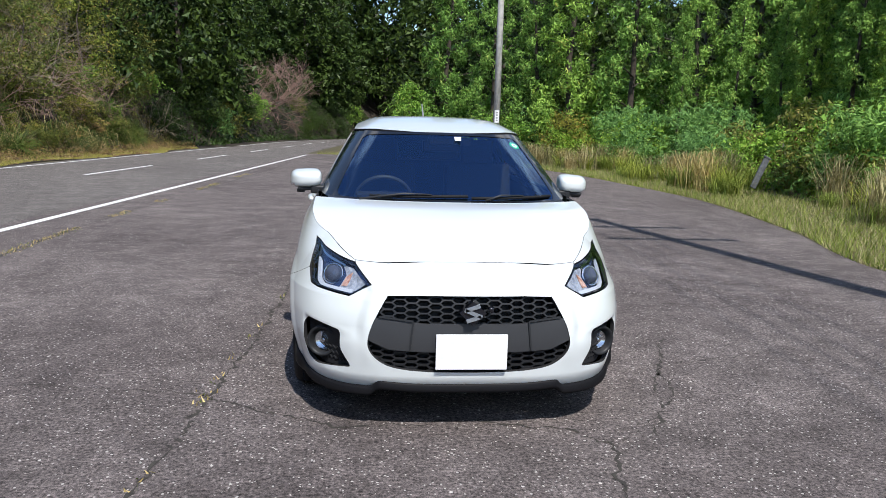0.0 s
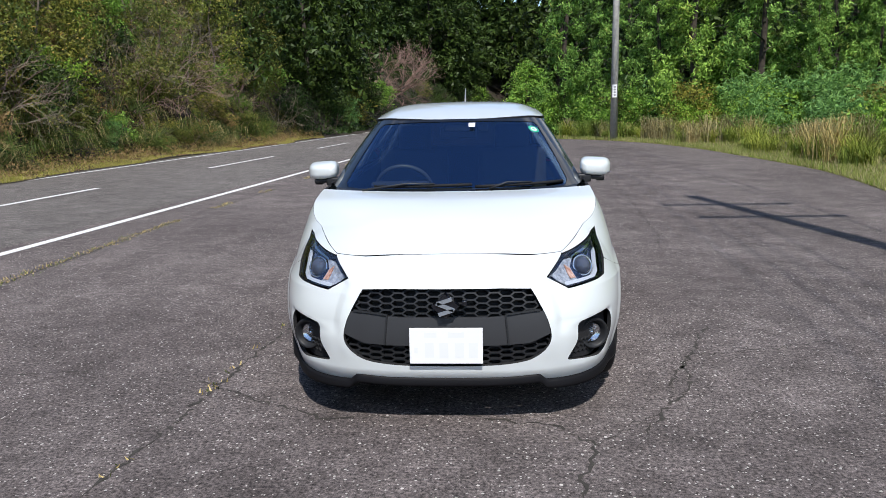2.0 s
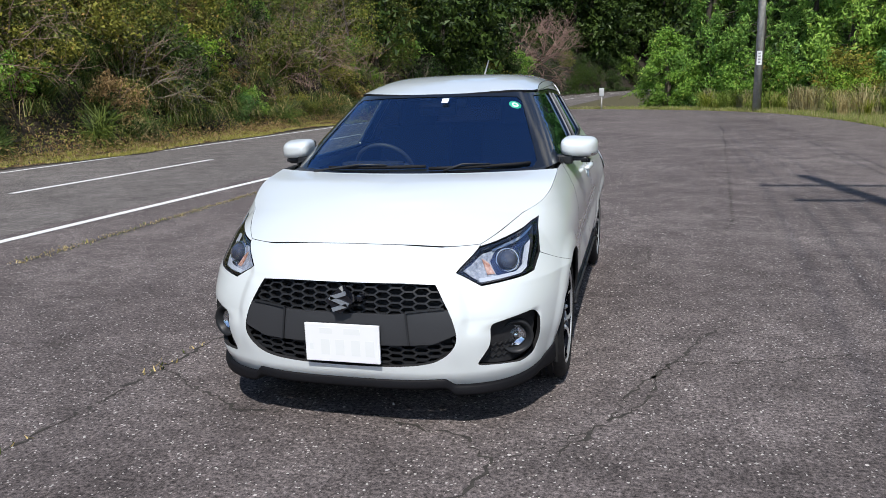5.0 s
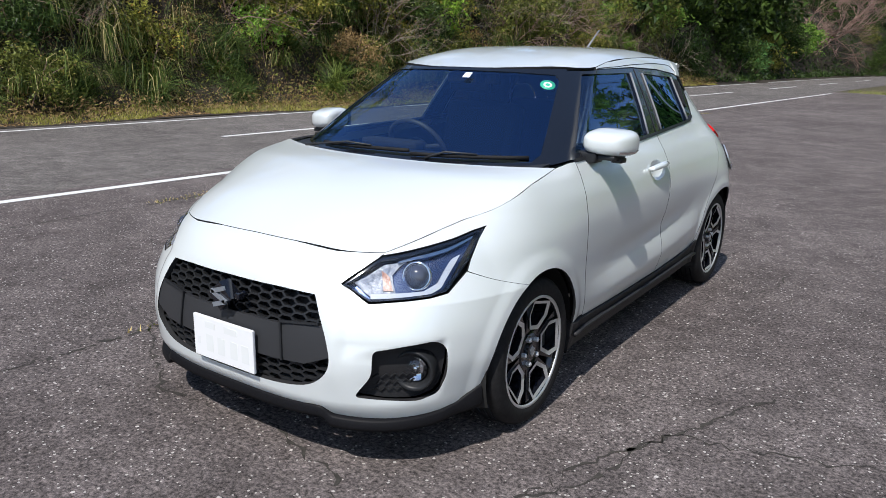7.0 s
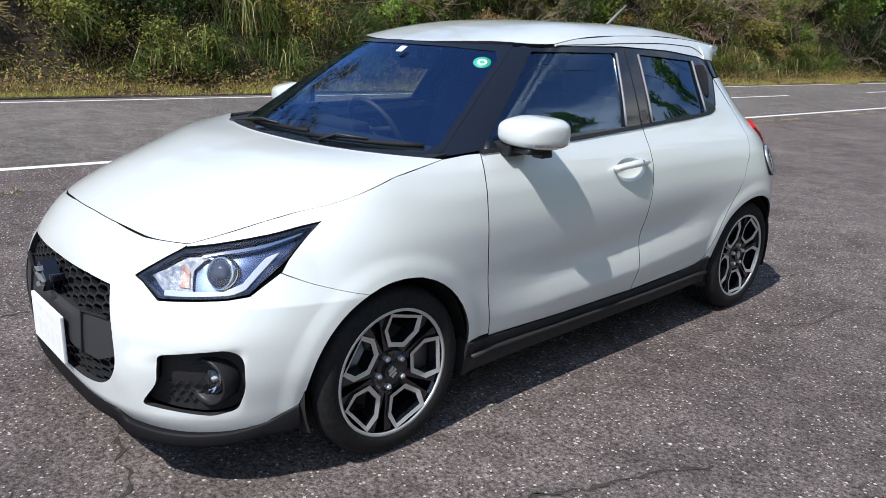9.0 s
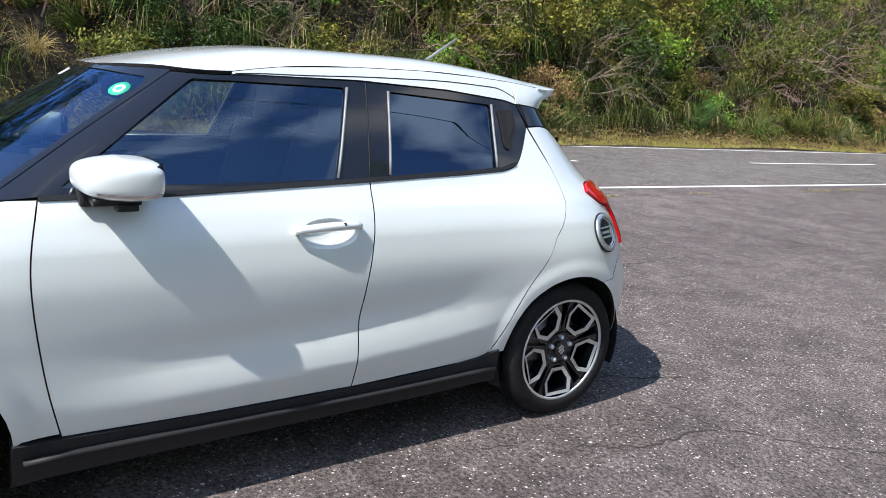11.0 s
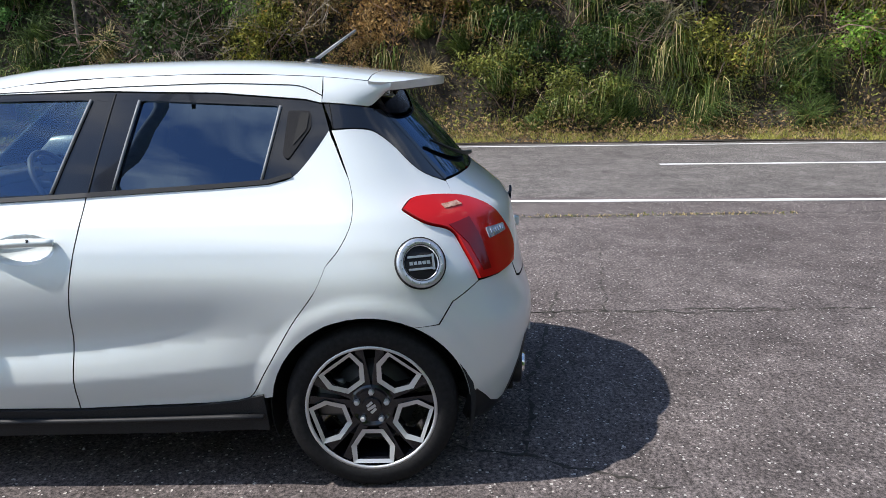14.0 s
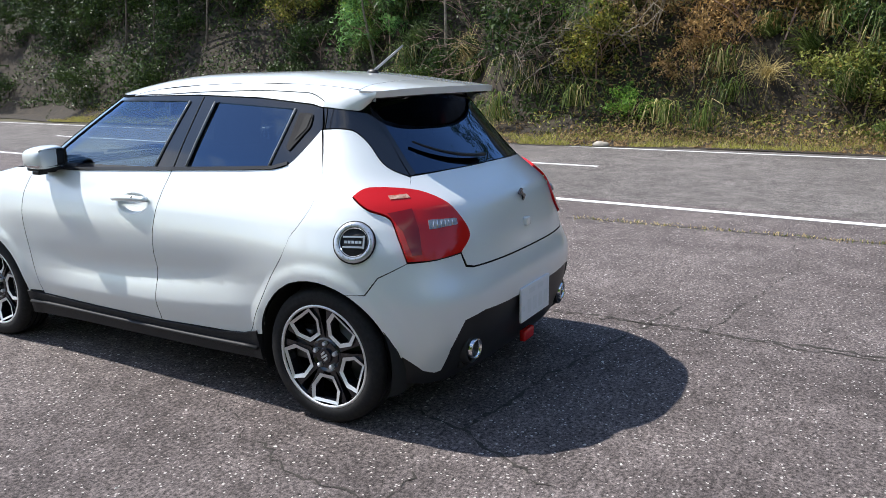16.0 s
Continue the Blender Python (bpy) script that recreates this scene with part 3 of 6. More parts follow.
# headlamps and fog lamps
# the bowl's blue stands in for sky mirrored in the lens
sky_tinted_bowl = material("sky_tinted_bowl", (0.10, 0.14, 0.26), 0.22, 0.85)
lamp_silver = speckled("lamp_reflector", (0.16, 0.18, 0.22), (0.46, 0.49, 0.55), 60, 0.22, 0.9, 0.005)
for s in (1, -1):
    mir = Matrix.Diagonal((s, 1, 1, 1))
    housing = skin("headlamp", shell, lamp, sky_tinted_bowl, car, lift=-0.040, thick=-0.036, side=s, label="headlamp with projector and white light strip")
    skin("lens", shell, [(q, z) for q, z in lamp], clear_lens, housing, side=s, lift=-0.002)
    skin("lamp_rim", shell, lamp, gloss_black, housing, [rounded(offset(lamp, -0.0075), 0.008)], side=s, lift=-0.006, thick=0.01, step=0.02)
    inner = [(-1.915, 0.690), (-1.865, 0.655), (-1.765, 0.662), (-1.785, 0.72), (-1.735, 0.765), (-1.822, 0.756)]
    skin("reflector", shell, inner, lamp_silver, housing, side=s, lift=-0.026, thick=0.004, step=0.02)
    skin("indicator", shell, [(-1.812, 0.672), (-1.776, 0.672), (-1.792, 0.712), (-1.822, 0.730)], amber, housing, side=s, lift=-0.021, thick=0.004, step=0.02, label="amber indicator")
    strip_line = [(-1.860, 0.660), (-1.66, 0.668), (-1.605, 0.690), (-1.555, 0.760), (-1.520, 0.772), (-1.532, 0.752), (-1.592, 0.674), (-1.648, 0.652), (-1.862, 0.645)]
    skin("light_strip", shell, strip_line, lamp_white, housing, side=s, lift=-0.018, thick=0.012, step=0.02, label="white daytime light strip")
    skin("brow_strip", shell, [(-1.77, 0.764), (-1.58, 0.795), (-1.47, 0.822), (-1.475, 0.814), (-1.58, 0.785), (-1.77, 0.755)], chrome, housing, side=s, lift=-0.018, thick=0.01, step=0.02)
    p, n = on_skin(shell, -1.690, 0.716, -0.026)
    look_way = (n + Vector((0, -0.9, 0))).normalized()
    bm = disc_of(bmesh.new(), [(0.050, -0.03), (0.054, 0.0), (0.047, 0.006), (0.044, 0.0)], frame_at(p, look_way), 28)
    part("projector_ring", mirrored(bm, s), chrome, housing)
    bm = disc_of(bmesh.new(), [(0.044, 0.0), (0.040, 0.012), (0.030, 0.022), (0.015, 0.028), (0, 0.030)], frame_at(p, look_way), 28)
    part("projector", mirrored(bm, s), blue_lens, housing)

    pocket = skin("fog_lamp", shell, offset(fog_hole, 0.004), carbon, car, lift=-0.040, thick=-0.034, side=s, label="round fog lamp in a black pocket")
    spot = Vector((0.688, -1.818, 0.388))
    out = Vector((0.35, -0.93, 0.02))
    m = frame_at(spot - out * 0.004, out)
    bm = disc_of(bmesh.new(), [(0.074, -0.05), (0.074, 0.010), (0.069, 0.016), (0.059, 0.004), (0.048, -0.022), (0.042, -0.034)], m, 36)
    part("bezel", mirrored(bm, s), black_trim, pocket)
    bm = disc_of(bmesh.new(), [(0.044, -0.024), (0.042, -0.010), (0.034, -0.002), (0.018, 0.003), (0, 0.004)], m, 28)
    part("fog_lens", mirrored(bm, s), clear_lens, pocket)
    bm = disc_of(bmesh.new(), [(0.044, -0.012), (0.030, -0.022), (0.012, -0.028), (0.010, -0.010), (0, -0.008)], m, 28)
    part("fog_reflector", mirrored(bm, s), chrome, pocket)
    bm = bmesh.new()
    for k in range(7):
        for j in range(3):
            q, z = -1.84 + 0.035 * k + 0.017 * (j % 2), 0.315 + 0.022 * j
            if inside((q, z), fog_hole) and inside((q + 0.034, z + 0.011), fog_hole):
                p0, n0 = on_skin(shell, q, z, -0.033)
                p1, _ = on_skin(shell, q + 0.0175, z + 0.012, -0.033)
                p2, _ = on_skin(shell, q + 0.035, z, -0.033)
                bar(bm, p0, p1, n0, 0.004, 0.012)
                bar(bm, p1, p2, n0, 0.004, 0.012)
    part("pocket_comb", mirrored(bm, s), black_trim, pocket, smooth=False)

# hood: laid between its front edge, the wings and the foot of the windscreen
hood_side = [(-1.836, 0.779), (-1.63, 0.844), (-1.42, 0.894), (-1.18, 0.965), (-0.97, 1.006)]
hood_side_line = [smooth_curve([(i / 4, p[k]) for i, p in enumerate(hood_side)]) for k in (0, 1)]
hood_front_z = smooth_curve([(0, 0.790), (0.35, 0.787), (0.75, 0.778), (1.0, 0.779)])
edge_rear = Vector(shell(*hood_side[-1]))


def hood_surface(u, w):
    """u: 0 middle, 1 side edge; w: 0 front edge, 1 at the windscreen."""
    front = Vector(shell(QM + (hood_edge[-1][0] - QM) * u, hood_front_z(u)))
    edge = Vector(shell(hood_side_line[0](w), hood_side_line[1](w)))
    nose, tail = Vector(shell(QM, hood_front_z(0))), Vector((0, -1.175, 1.003))
    rear = Vector((edge_rear.x * u, tail.y + (edge_rear.y - tail.y) * abs(u) ** 2.4, tail.z + (edge_rear.z - tail.z) * u * u))
    corner = Vector(shell(hood_edge[-1][0], hood_front_z(1)))
    p = front.lerp(rear, w) + nose.lerp(tail, w).lerp(edge, u) - nose.lerp(tail, w).lerp(corner.lerp(edge_rear, w), u)
    p.z += 0.048 * math.sin(math.pi * min(1.0, max(0.0, w))) * (1 - min(1.0, abs(u)) ** 2.5)
    return p


skin("hood", hood_surface, [(0, 0), (0.5, 0), (1, 0), (1, 0.5), (1, 1), (0.5, 1), (0, 1)], paint, car, step=0.04, both=True)
cowl = [(0, -1.19), (0.35, -1.175), (0.60, -1.12), (0.70, -1.04), (0.70, -0.88), (0.5, -0.98), (0.2, -1.04), (0, -1.05)]
skin("cowl", lambda x, y: (x, y, 0.992 + 0.10 * (y + 1.15) - 0.02 * x * x), cowl, black_trim, car, both=True)

# wings, doors, rear quarters
nook_black = speckled("grained_black", (0.016, 0.016, 0.018), (0.030, 0.030, 0.033), 250, 0.6, 0.3, 0.001, 0.08)
channel_grey = material("grey_channel", (0.20, 0.205, 0.215), 0.4)
cup_line = [(0.078 + 0.108 * math.cos(a), 0.886 + 0.050 * math.sin(a)) for a in np.linspace(0, 2 * math.pi, 33)[:-1]]


def dish(q, z):
    """The hollow behind a door handle."""
    x, y, z = shell(q, z)
    far = ((q - 0.078) / 0.108) ** 2 + ((z - 0.886) / 0.050) ** 2
    return (x - 0.030 * max(0.0, 1 - far) ** 0.8, y, z)


door_front = flow([(-0.783, 1.012), (-0.812, 0.87), (-0.815, 0.73), (-0.79, 0.5), (-0.755, 0.322)])
door_mid = flow([(0.272, 1.048), (0.258, 0.92), (0.222, 0.70), (0.205, 0.5), (0.196, 0.310)])
door_back = flow([(1.098, 1.248), (1.152, 1.09), (1.150, 0.978), (1.113, 0.870), (1.060, 0.745), (0.970, 0.620), (0.866, 0.448), (0.806, 0.352), (0.72, 0.330)])
belt = [(-0.783, 1.008), (-0.462, 1.012), (0.272, 1.045), (0.70, 1.066), (0.890, 1.077), (0.970, 1.098), (1.03, 1.160), (1.090, 1.248)]
lamp_top = flow([(1.308, 0.987), (1.382, 1.018), (1.56, 1.006), (1.66, 0.970), (1.728, 0.904), (1.78, 0.817), (1.738, 0.755)])
lamp_foot = flow([(1.738, 0.755), (1.62, 0.742), (1.503, 0.743)])
lamp_side = flow([(1.503, 0.743), (1.479, 0.836), (1.449, 0.910), (1.362, 0.944), (1.308, 0.987)])
rear_lamp = lamp_top + lamp_foot[1:] + lamp_side[1:-1]
LAMP_C = len(lamp_top) + len(lamp_foot) - 2
lamp_gap = offset(rear_lamp, 0.0045)


def slit(q):
    """Half the gap along the rear edge of the door."""
    return 0.0022 if q < 1.06 else 0.0008


def rail_end(a, b):
    """The side of the roof's rear end, from the pillar up to the roof and spoiler."""
    y = 1.062 + 0.240 * a
    x = roof_edge(1.062)[0] + (0.4985 - roof_edge(1.062)[0]) * max(0.0, a) ** 1.2
    top = Vector((x, y, roof_height(x, y) - 0.0015))
    low = on_skin(shell, 1.062 + 0.425 * a, 1.343 - 0.028 * a, 0.003)[0]
    low = low.lerp(top, 0.6 * ramp((a - 0.66) / 0.34))
    return low.lerp(top, b) + Vector((0.008, 0.004, 0)) * math.sin(math.pi * max(0.0, min(1.0, b)))


for s in (1, -1):
    wing = ([(-1.40, 0.6754)] + arch(-AXLE, 67.6, 178) + [(-0.86, 0.332), (-0.762, 0.332)] + [(q - 0.0045, z) for q, z in door_front[::-1][1:]]
            + [(-0.86, 1.012)] + [(q, z - 0.0018) for q, z in hood_side[::-1]]
            + [(-1.835, 0.772), (-1.757, 0.783), (-1.572, 0.814), (-1.424, 0.845), (-1.480, 0.745), (-1.494, 0.7109)])
    skin("front_wing", shell, wing, paint, car, side=s, step=0.02)
    door = door_front[::-1] + belt[1:2] + [(q - 0.0022, z) for q, z in door_mid] + [(-0.3, 0.312)]
    front_door = skin("front_door", shell, door, paint, car, [cup_line], side=s, step=0.02, thick=0.004)
    door = [(q + 0.0022, z) for q, z in door_mid[::-1]] + belt[3:4] + flow(belt[4:]) + [(q - slit(q), z) for q, z in door_back[5:]] + [(0.5, 0.322)]
    skin("rear_door", shell, door, paint, car, side=s, step=0.02, thick=0.02)
    quarter = ([(q + slit(q), z) for q, z in door_back[:-5]] + [(0.84, 0.345)] + arch(AXLE, 8, 117.5) + [(1.288, 0.6165), (1.3665, 0.6865), (1.4985, 0.738)]
               + lamp_gap[LAMP_C + 1:] + lamp_gap[:11] + [(1.590, 1.052)] + flow([(1.590, 1.052), (1.477, 1.101), (1.395, 1.188), (1.312, 1.238), (1.22, 1.250), (1.16, 1.2505)])[1:])
    skin("rear_quarter", shell, quarter, paint, car, side=s, step=0.02)
    # glazing of the side
    front_pane = rounded([(-0.765, 1.042), (0.145, 1.058), (0.245, 1.368), (-0.385, 1.368)], 0.02)
    rear_pane = rounded([(0.365, 1.066), (0.865, 1.090), (0.915, 1.336), (0.425, 1.364)], 0.02)
    surround = ([(-1.08, 1.000), (-0.83, 1.020)] + [(q, z + 0.004) for q, z in belt[1:4] + flow(belt[4:])] + [(1.062, 1.338), (1.0, 1.352), (0.7, 1.379), (0.3, 1.392), (-0.1, 1.388), (-0.3, 1.382), (-0.525, 1.384), (-0.805, 1.190)])
    side_frame = skin("window_frame", upper, surround, gloss_black, car, [front_pane, rear_pane], side=s, lift=-0.003)
    skin("window_pane", upper, front_pane, side_glass, side_frame, side=s, lift=-0.010, thick=0.002)
    skin("window_pane", upper, rear_pane, tint_glass, side_frame, side=s, lift=-0.010, thick=0.002, label="dark privacy glass")
    bm = bmesh.new()
    for a, b in zip(belt[:-3], belt[1:-2]):
        p, n = on_skin(shell, a[0], a[1] + 0.008, 0.006)
        q, _ = on_skin(shell, b[0], b[1] + 0.008, 0.006)
        bar(bm, p, q, n, 0.016, 0.010)
    part("belt_moulding", mirrored(bm, s), black_trim, side_frame, smooth=False)
    line = [on_skin(shell, 0.275 + 0.058 * k / 8, 1.055 + 0.332 * k / 8, -0.002)[0] for k in range(9)]
    part("pillar_seam", mirrored(sweep(line, 0.0026, 6), s), gap_black, side_frame)
    for low, high in (((0.150, 1.060), (0.250, 1.366)), ((0.362, 1.068), (0.422, 1.362)), ((0.868, 1.092), (0.918, 1.334))):
        line = [on_skin(upper, low[0] + (high[0] - low[0]) * k / 6, low[1] + (high[1] - low[1]) * k / 6, 0.001)[0] for k in range(7)]
        part("window_channel", mirrored(sweep(line, 0.0055, 6), s), channel_grey, side_frame)
    seam = [(-0.16, 1.390), (-0.05, 1.396)] + [(y, roof_edge(y)[1] - 0.034) for y in (0.1, 0.3, 0.5, 0.7, 0.9)] + [(0.98, roof_edge(0.98)[1] - 0.036), (1.04, 1.378), (1.075, 1.355), (1.088, 1.33), (1.097, 1.29), (1.102, 1.252)]
    part("door_seam", mirrored(sweep([on_skin(shell, q, z, 0.0)[0] for q, z in flow(seam, 3)], 0.0022, 5), s), rubber, car)
    grip = [(0.946, 1.317), (1.024, 1.314), (1.028, 1.26), (0.955, 1.155), (0.935, 1.17)]
    skin("hidden_handle", shell, rounded(grip, 0.012), nook_black, side_frame, side=s, lift=0.004, step=0.02)
    skin("handle_cup", shell, rounded([(0.988, 1.308), (1.020, 1.306), (1.012, 1.25), (0.968, 1.200)], 0.01), gap_black, side_frame, side=s, lift=0.0065, step=0.02, thick=0.003)
    skin("rear_pillar", shell, flow([(1.105, 1.255), (1.22, 1.256), (1.314, 1.244), (1.400, 1.192), (1.482, 1.105), (1.590, 1.060)]) + [(1.53, 1.20), (1.451, 1.312), (1.25, 1.330), (1.068, 1.339)], gloss_black, car, side=s, lift=-0.002)
    rail_low = [(1.06, 1.343), (1.0, 1.357), (0.7, 1.384), (0.3, 1.397), (-0.1, 1.391), (-0.17, 1.388)]
    rail_high = [(y, roof_edge(y)[1] - 0.0015) for y in (-0.17, -0.1, 0.0, 0.3, 0.6, 0.9, 1.06)]
    skin("roof_rail", shell, rail_high + rail_low, paint, car, side=s)
    skin("rail_end", rail_end, [(0, 0), (1, 0), (1, 1), (0, 1)], paint, car, side=s, step=0.1, thick=0.01, edging=white_edge)
    # rocker skirt
    skirt = [(-0.885, 0.325), (-0.75, 0.318), (-0.3, 0.307), (0.2, 0.305), (0.6, 0.320), (0.76, 0.338), (0.855, 0.365), (0.862, 0.222), (0.5, 0.210), (-0.5, 0.200), (-0.89, 0.19)]
    skin("side_skirt", shell, skirt, carbon, car, side=s, lift=0.010, thick=0.06, label="textured black side skirt")
    ledge = [on_skin(shell, q, 0.268 + 0.02 * max(0.0, q) ** 2, 0.016)[0] for q in np.linspace(-0.86, 0.85, 16)]
    part("skirt_ledge", mirrored(sweep(ledge, lambda t: 0.014, 8, 0.7), s), carbon, car)

# tail: lamps, tailgate, bumper, diffuser
tail_wrap = arch(AXLE, 118, 176)
bumper_low = [(1.418, 0.350), (1.53, 0.274), (1.60, 0.256), (1.637, 0.262), (1.669, 0.364), (1.739, 0.478), (1.853, 0.497), (1.975, 0.489), (QT, 0.487)]
skin("rear_bumper", shell, [(1.290, 0.6135), (1.369, 0.6835), (1.500, 0.7355), (1.62, 0.7365), (1.742, 0.748), (1.762, 0.692), (1.80, 0.682), (2.03, 0.679), (QT, 0.679)] + bumper_low[::-1] + tail_wrap[::-1], paint, car, both=True)
skin("tailgate", shell, [(QT, 0.686), (2.03, 0.686), (1.805, 0.689), (1.770, 0.699), (1.748, 0.750)] + lamp_gap[10:len(lamp_top) - 1][::-1] + [(1.595, 1.056), (1.80, 1.066), (QT, 1.070)], paint, car, both=True)
skin("diffuser", shell, [(1.415, 0.345), (1.42, 0.22), (1.60, 0.19), (1.80, 0.20), (QT, 0.20), (QT, 0.495), (1.975, 0.497), (1.853, 0.503), (1.735, 0.485), (1.660, 0.366), (1.63, 0.268), (1.60, 0.262), (1.535, 0.279)], black_trim, car, both=True, lift=-0.008, thick=0.03, label="black rear diffuser")
for s in (1, -1):
    tail_lamp = skin("tail_lamp", shell, rear_lamp, red_lens, car, side=s, lift=0.012, thick=0.03, step=0.02, label="glossy red tail lamp")
    skin("reverse_lens", shell, rounded([(1.602, 0.856), (1.722, 0.863), (1.716, 0.888), (1.598, 0.892)], 0.006), lamp_silver, tail_lamp, side=s, lift=0.016, thick=0.006, step=0.02, label="clear reversing lens")
    skin("lamp_band", shell, [(1.44, 0.925), (1.535, 0.938), (1.560, 0.86), (1.565, 0.765), (1.525, 0.765), (1.495, 0.86)], material("deep_red_lens", (0.22, 0.003, 0.004), 0.1, Specular_IOR_Level=0.5), tail_lamp, side=s, lift=0.0145, thick=0.003, step=0.02)
    skin("lamp_gleam", shell, [(1.455, 0.985), (1.535, 0.988), (1.545, 0.975), (1.46, 0.972)], amber, tail_lamp, side=s, lift=0.0150, thick=0.003, step=0.02, label="amber indicator")
    for k in range(6):
        q0 = 1.618 + 0.016 * k
        rib = [on_skin(shell, q0, z, 0.0175)[0] for z in (0.861, 0.872, 0.885)]
        part("lens_rib", mirrored(sweep(rib, 0.0022, 5), s), chrome, tail_lamp)
    tube = disc_of(bmesh.new(), [(0.044, -0.10), (0.046, 0.0), (0.040, 0.004), (0.036, -0.01), (0.034, -0.10)], frame_at((0.50, 1.785, 0.325), (0.05, 1, -0.03)), 28)
    part("exhaust_tip", mirrored(tube, s), chrome, car)
    rim = disc_of(bmesh.new(), [(0.072, -0.05), (0.070, 0.0), (0.060, 0.004), (0.054, -0.02), (0.05, -0.05)], frame_at((0.50, 1.772, 0.325), (0.05, 1, -0.03)), 28)
    part("exhaust_surround", mirrored(rim, s), black_trim, car)
skin("rear_window", shell, [(QT, 1.076), (1.80, 1.072), (1.61, 1.066), (1.54, 1.20), (1.462, 1.312), (1.55, 1.34), (QT, 1.39)], tint_glass, car, both=True, lift=-0.004, thick=0.004)
skin("rear_window_band", shell, [(1.597, 1.060), (1.625, 1.066), (1.558, 1.20), (1.50, 1.31), (1.50, 1.36), (QT, 1.392), (QT, 1.44), (1.44, 1.40), (1.455, 1.312), (1.53, 1.20)], gloss_black, car, both=True, lift=-0.001)
blade = [on_skin(shell, QT - 0.02 - 0.055 * k, 1.094 + 0.004 * k + 0.0012 * k * k, 0.020)[0] for k in range(8)]
part("rear_wiper", sweep(blade, lambda t: 0.017 - 0.009 * t, 8, 0.55), black_trim, car)
bm = bmesh.new()
box(bm, (0.33, 0.012, 0.165), (0, 1.838, 0.43), 0.004)
plate = part("number_plate", bm, white_plastic, car, "white number plate on the rear bumper", smooth=False)
for x, z, w, h in ((-0.06, 0.482, 0.07, 0.028), (0.045, 0.482, 0.09, 0.028), (0.137, 0.411, 0.022, 0.03), (0.075, 0.411, 0.05, 0.075), (0.01, 0.411, 0.05, 0.075), (-0.055, 0.411, 0.05, 0.075), (-0.12, 0.411, 0.05, 0.075)):
    bm = bmesh.new()
    box(bm, (w * 0.8, 0.002, h * 0.9), (x, 1.8436, z), 0.0)
    part("marking", bm, plate_ink, plate, smooth=False)
bm = bmesh.new()
box(bm, (0.11, 0.03, 0.055), (0, 1.80, 0.245), 0.008)
part("rear_fog_lamp", bm, red_lens, car)
bm = bmesh.new()
for s in (1, -1):
    bar(bm, Vector((s * 0.006, 1.772, 0.925 + s * 0.026)), Vector((s * 0.032, 1.770, 0.925 + s * 0.006)), Vector((0, 1, 0)), 0.012, 0.01)
bar(bm, Vector((0.024, 1.772, 0.945)), Vector((-0.024, 1.772, 0.905)), Vector((0, 1, 0)), 0.014, 0.01)
part("rear_emblem", bm, gloss_black, car, smooth=False)
bm = bmesh.new()
for x, z, w in ((-0.50, 0.945, 0.06), (-0.51, 0.915, 0.045)):
    p, n = on_skin(shell, qt(abs(x), z), z, 0.004)
    box(bm, (w, 0.006, 0.016), (x, p.y, z), 0.0, Matrix.Rotation(0.35, 4, "Z"))
part("rear_badge", bm, chrome, car, smooth=False)
bm = bmesh.new()
box(bm, (0.045, 0.03, 0.04), (0.0, 1.79, 0.80), 0.008)
part("gate_camera", bm, paint, car)

# roof, spoiler, aerial
def roof_surface(x, y):
    return (x, y, roof_height(x, y))


roof_front = [(0, -0.537), (0.1, -0.534), (0.2, -0.523), (0.3, -0.491), (0.38, -0.450), (0.44, -0.403), (0.48, -0.359), (0.50, -0.333), (0.52, -0.300), (0.54, -0.252), (0.552, -0.205)]
edge_line = [(roof_edge(y)[0] - 0.0015, y) for y in (-0.16, -0.1, 0.0, 0.3, 0.6, 0.9, 1.1, 1.22)]
skin("roof", roof_surface, roof_front + edge_line + [(0.3, 1.245), (0, 1.25)], paint, car, step=0.05, both=True)
spoiler = [(0, 1.253), (0.3, 1.248), (0.512, 1.223)] + flow([(0.510, 1.25), (0.498, 1.302), (0.45, 1.375), (0.35, 1.435), (0.2, 1.475), (0, 1.490)])
skin("roof_spoiler", roof_surface, spoiler, paint, car, step=0.05, both=True, thick=0.030, edging=white_edge)
skin("spoiler_underside", lambda x, y: (x, y, roof_height(x, y) - 0.022 - 0.06 * max(0.0, 1.48 - y)), [(0, 1.27), (0.46, 1.24), (0.46, 1.30), (0.42, 1.365), (0.33, 1.42), (0.2, 1.457), (0, 1.472)], gloss_black, car, step=0.06, both=True)
base = disc_of(bmesh.new(), [(0.030, -0.01), (0.026, 0.012), (0.018, 0.026), (0, 0.03)], Matrix.Translation((0, 0.935, 1.478)) @ Matrix.Diagonal((0.8, 1.4, 1, 1)), 20)
aerial = part("aerial", base, black_trim, car)
part("rod", sweep([(0, 0.945, 1.498), (0, 1.03, 1.556), (0, 1.122, 1.617)], lambda s: 0.0080 - 0.003 * s, 8), channel_grey, aerial)

# windscreen with stickers, mirror and wipers
def wind(c, z):
    return screen(0.42 + screen_line(z) + c, z)


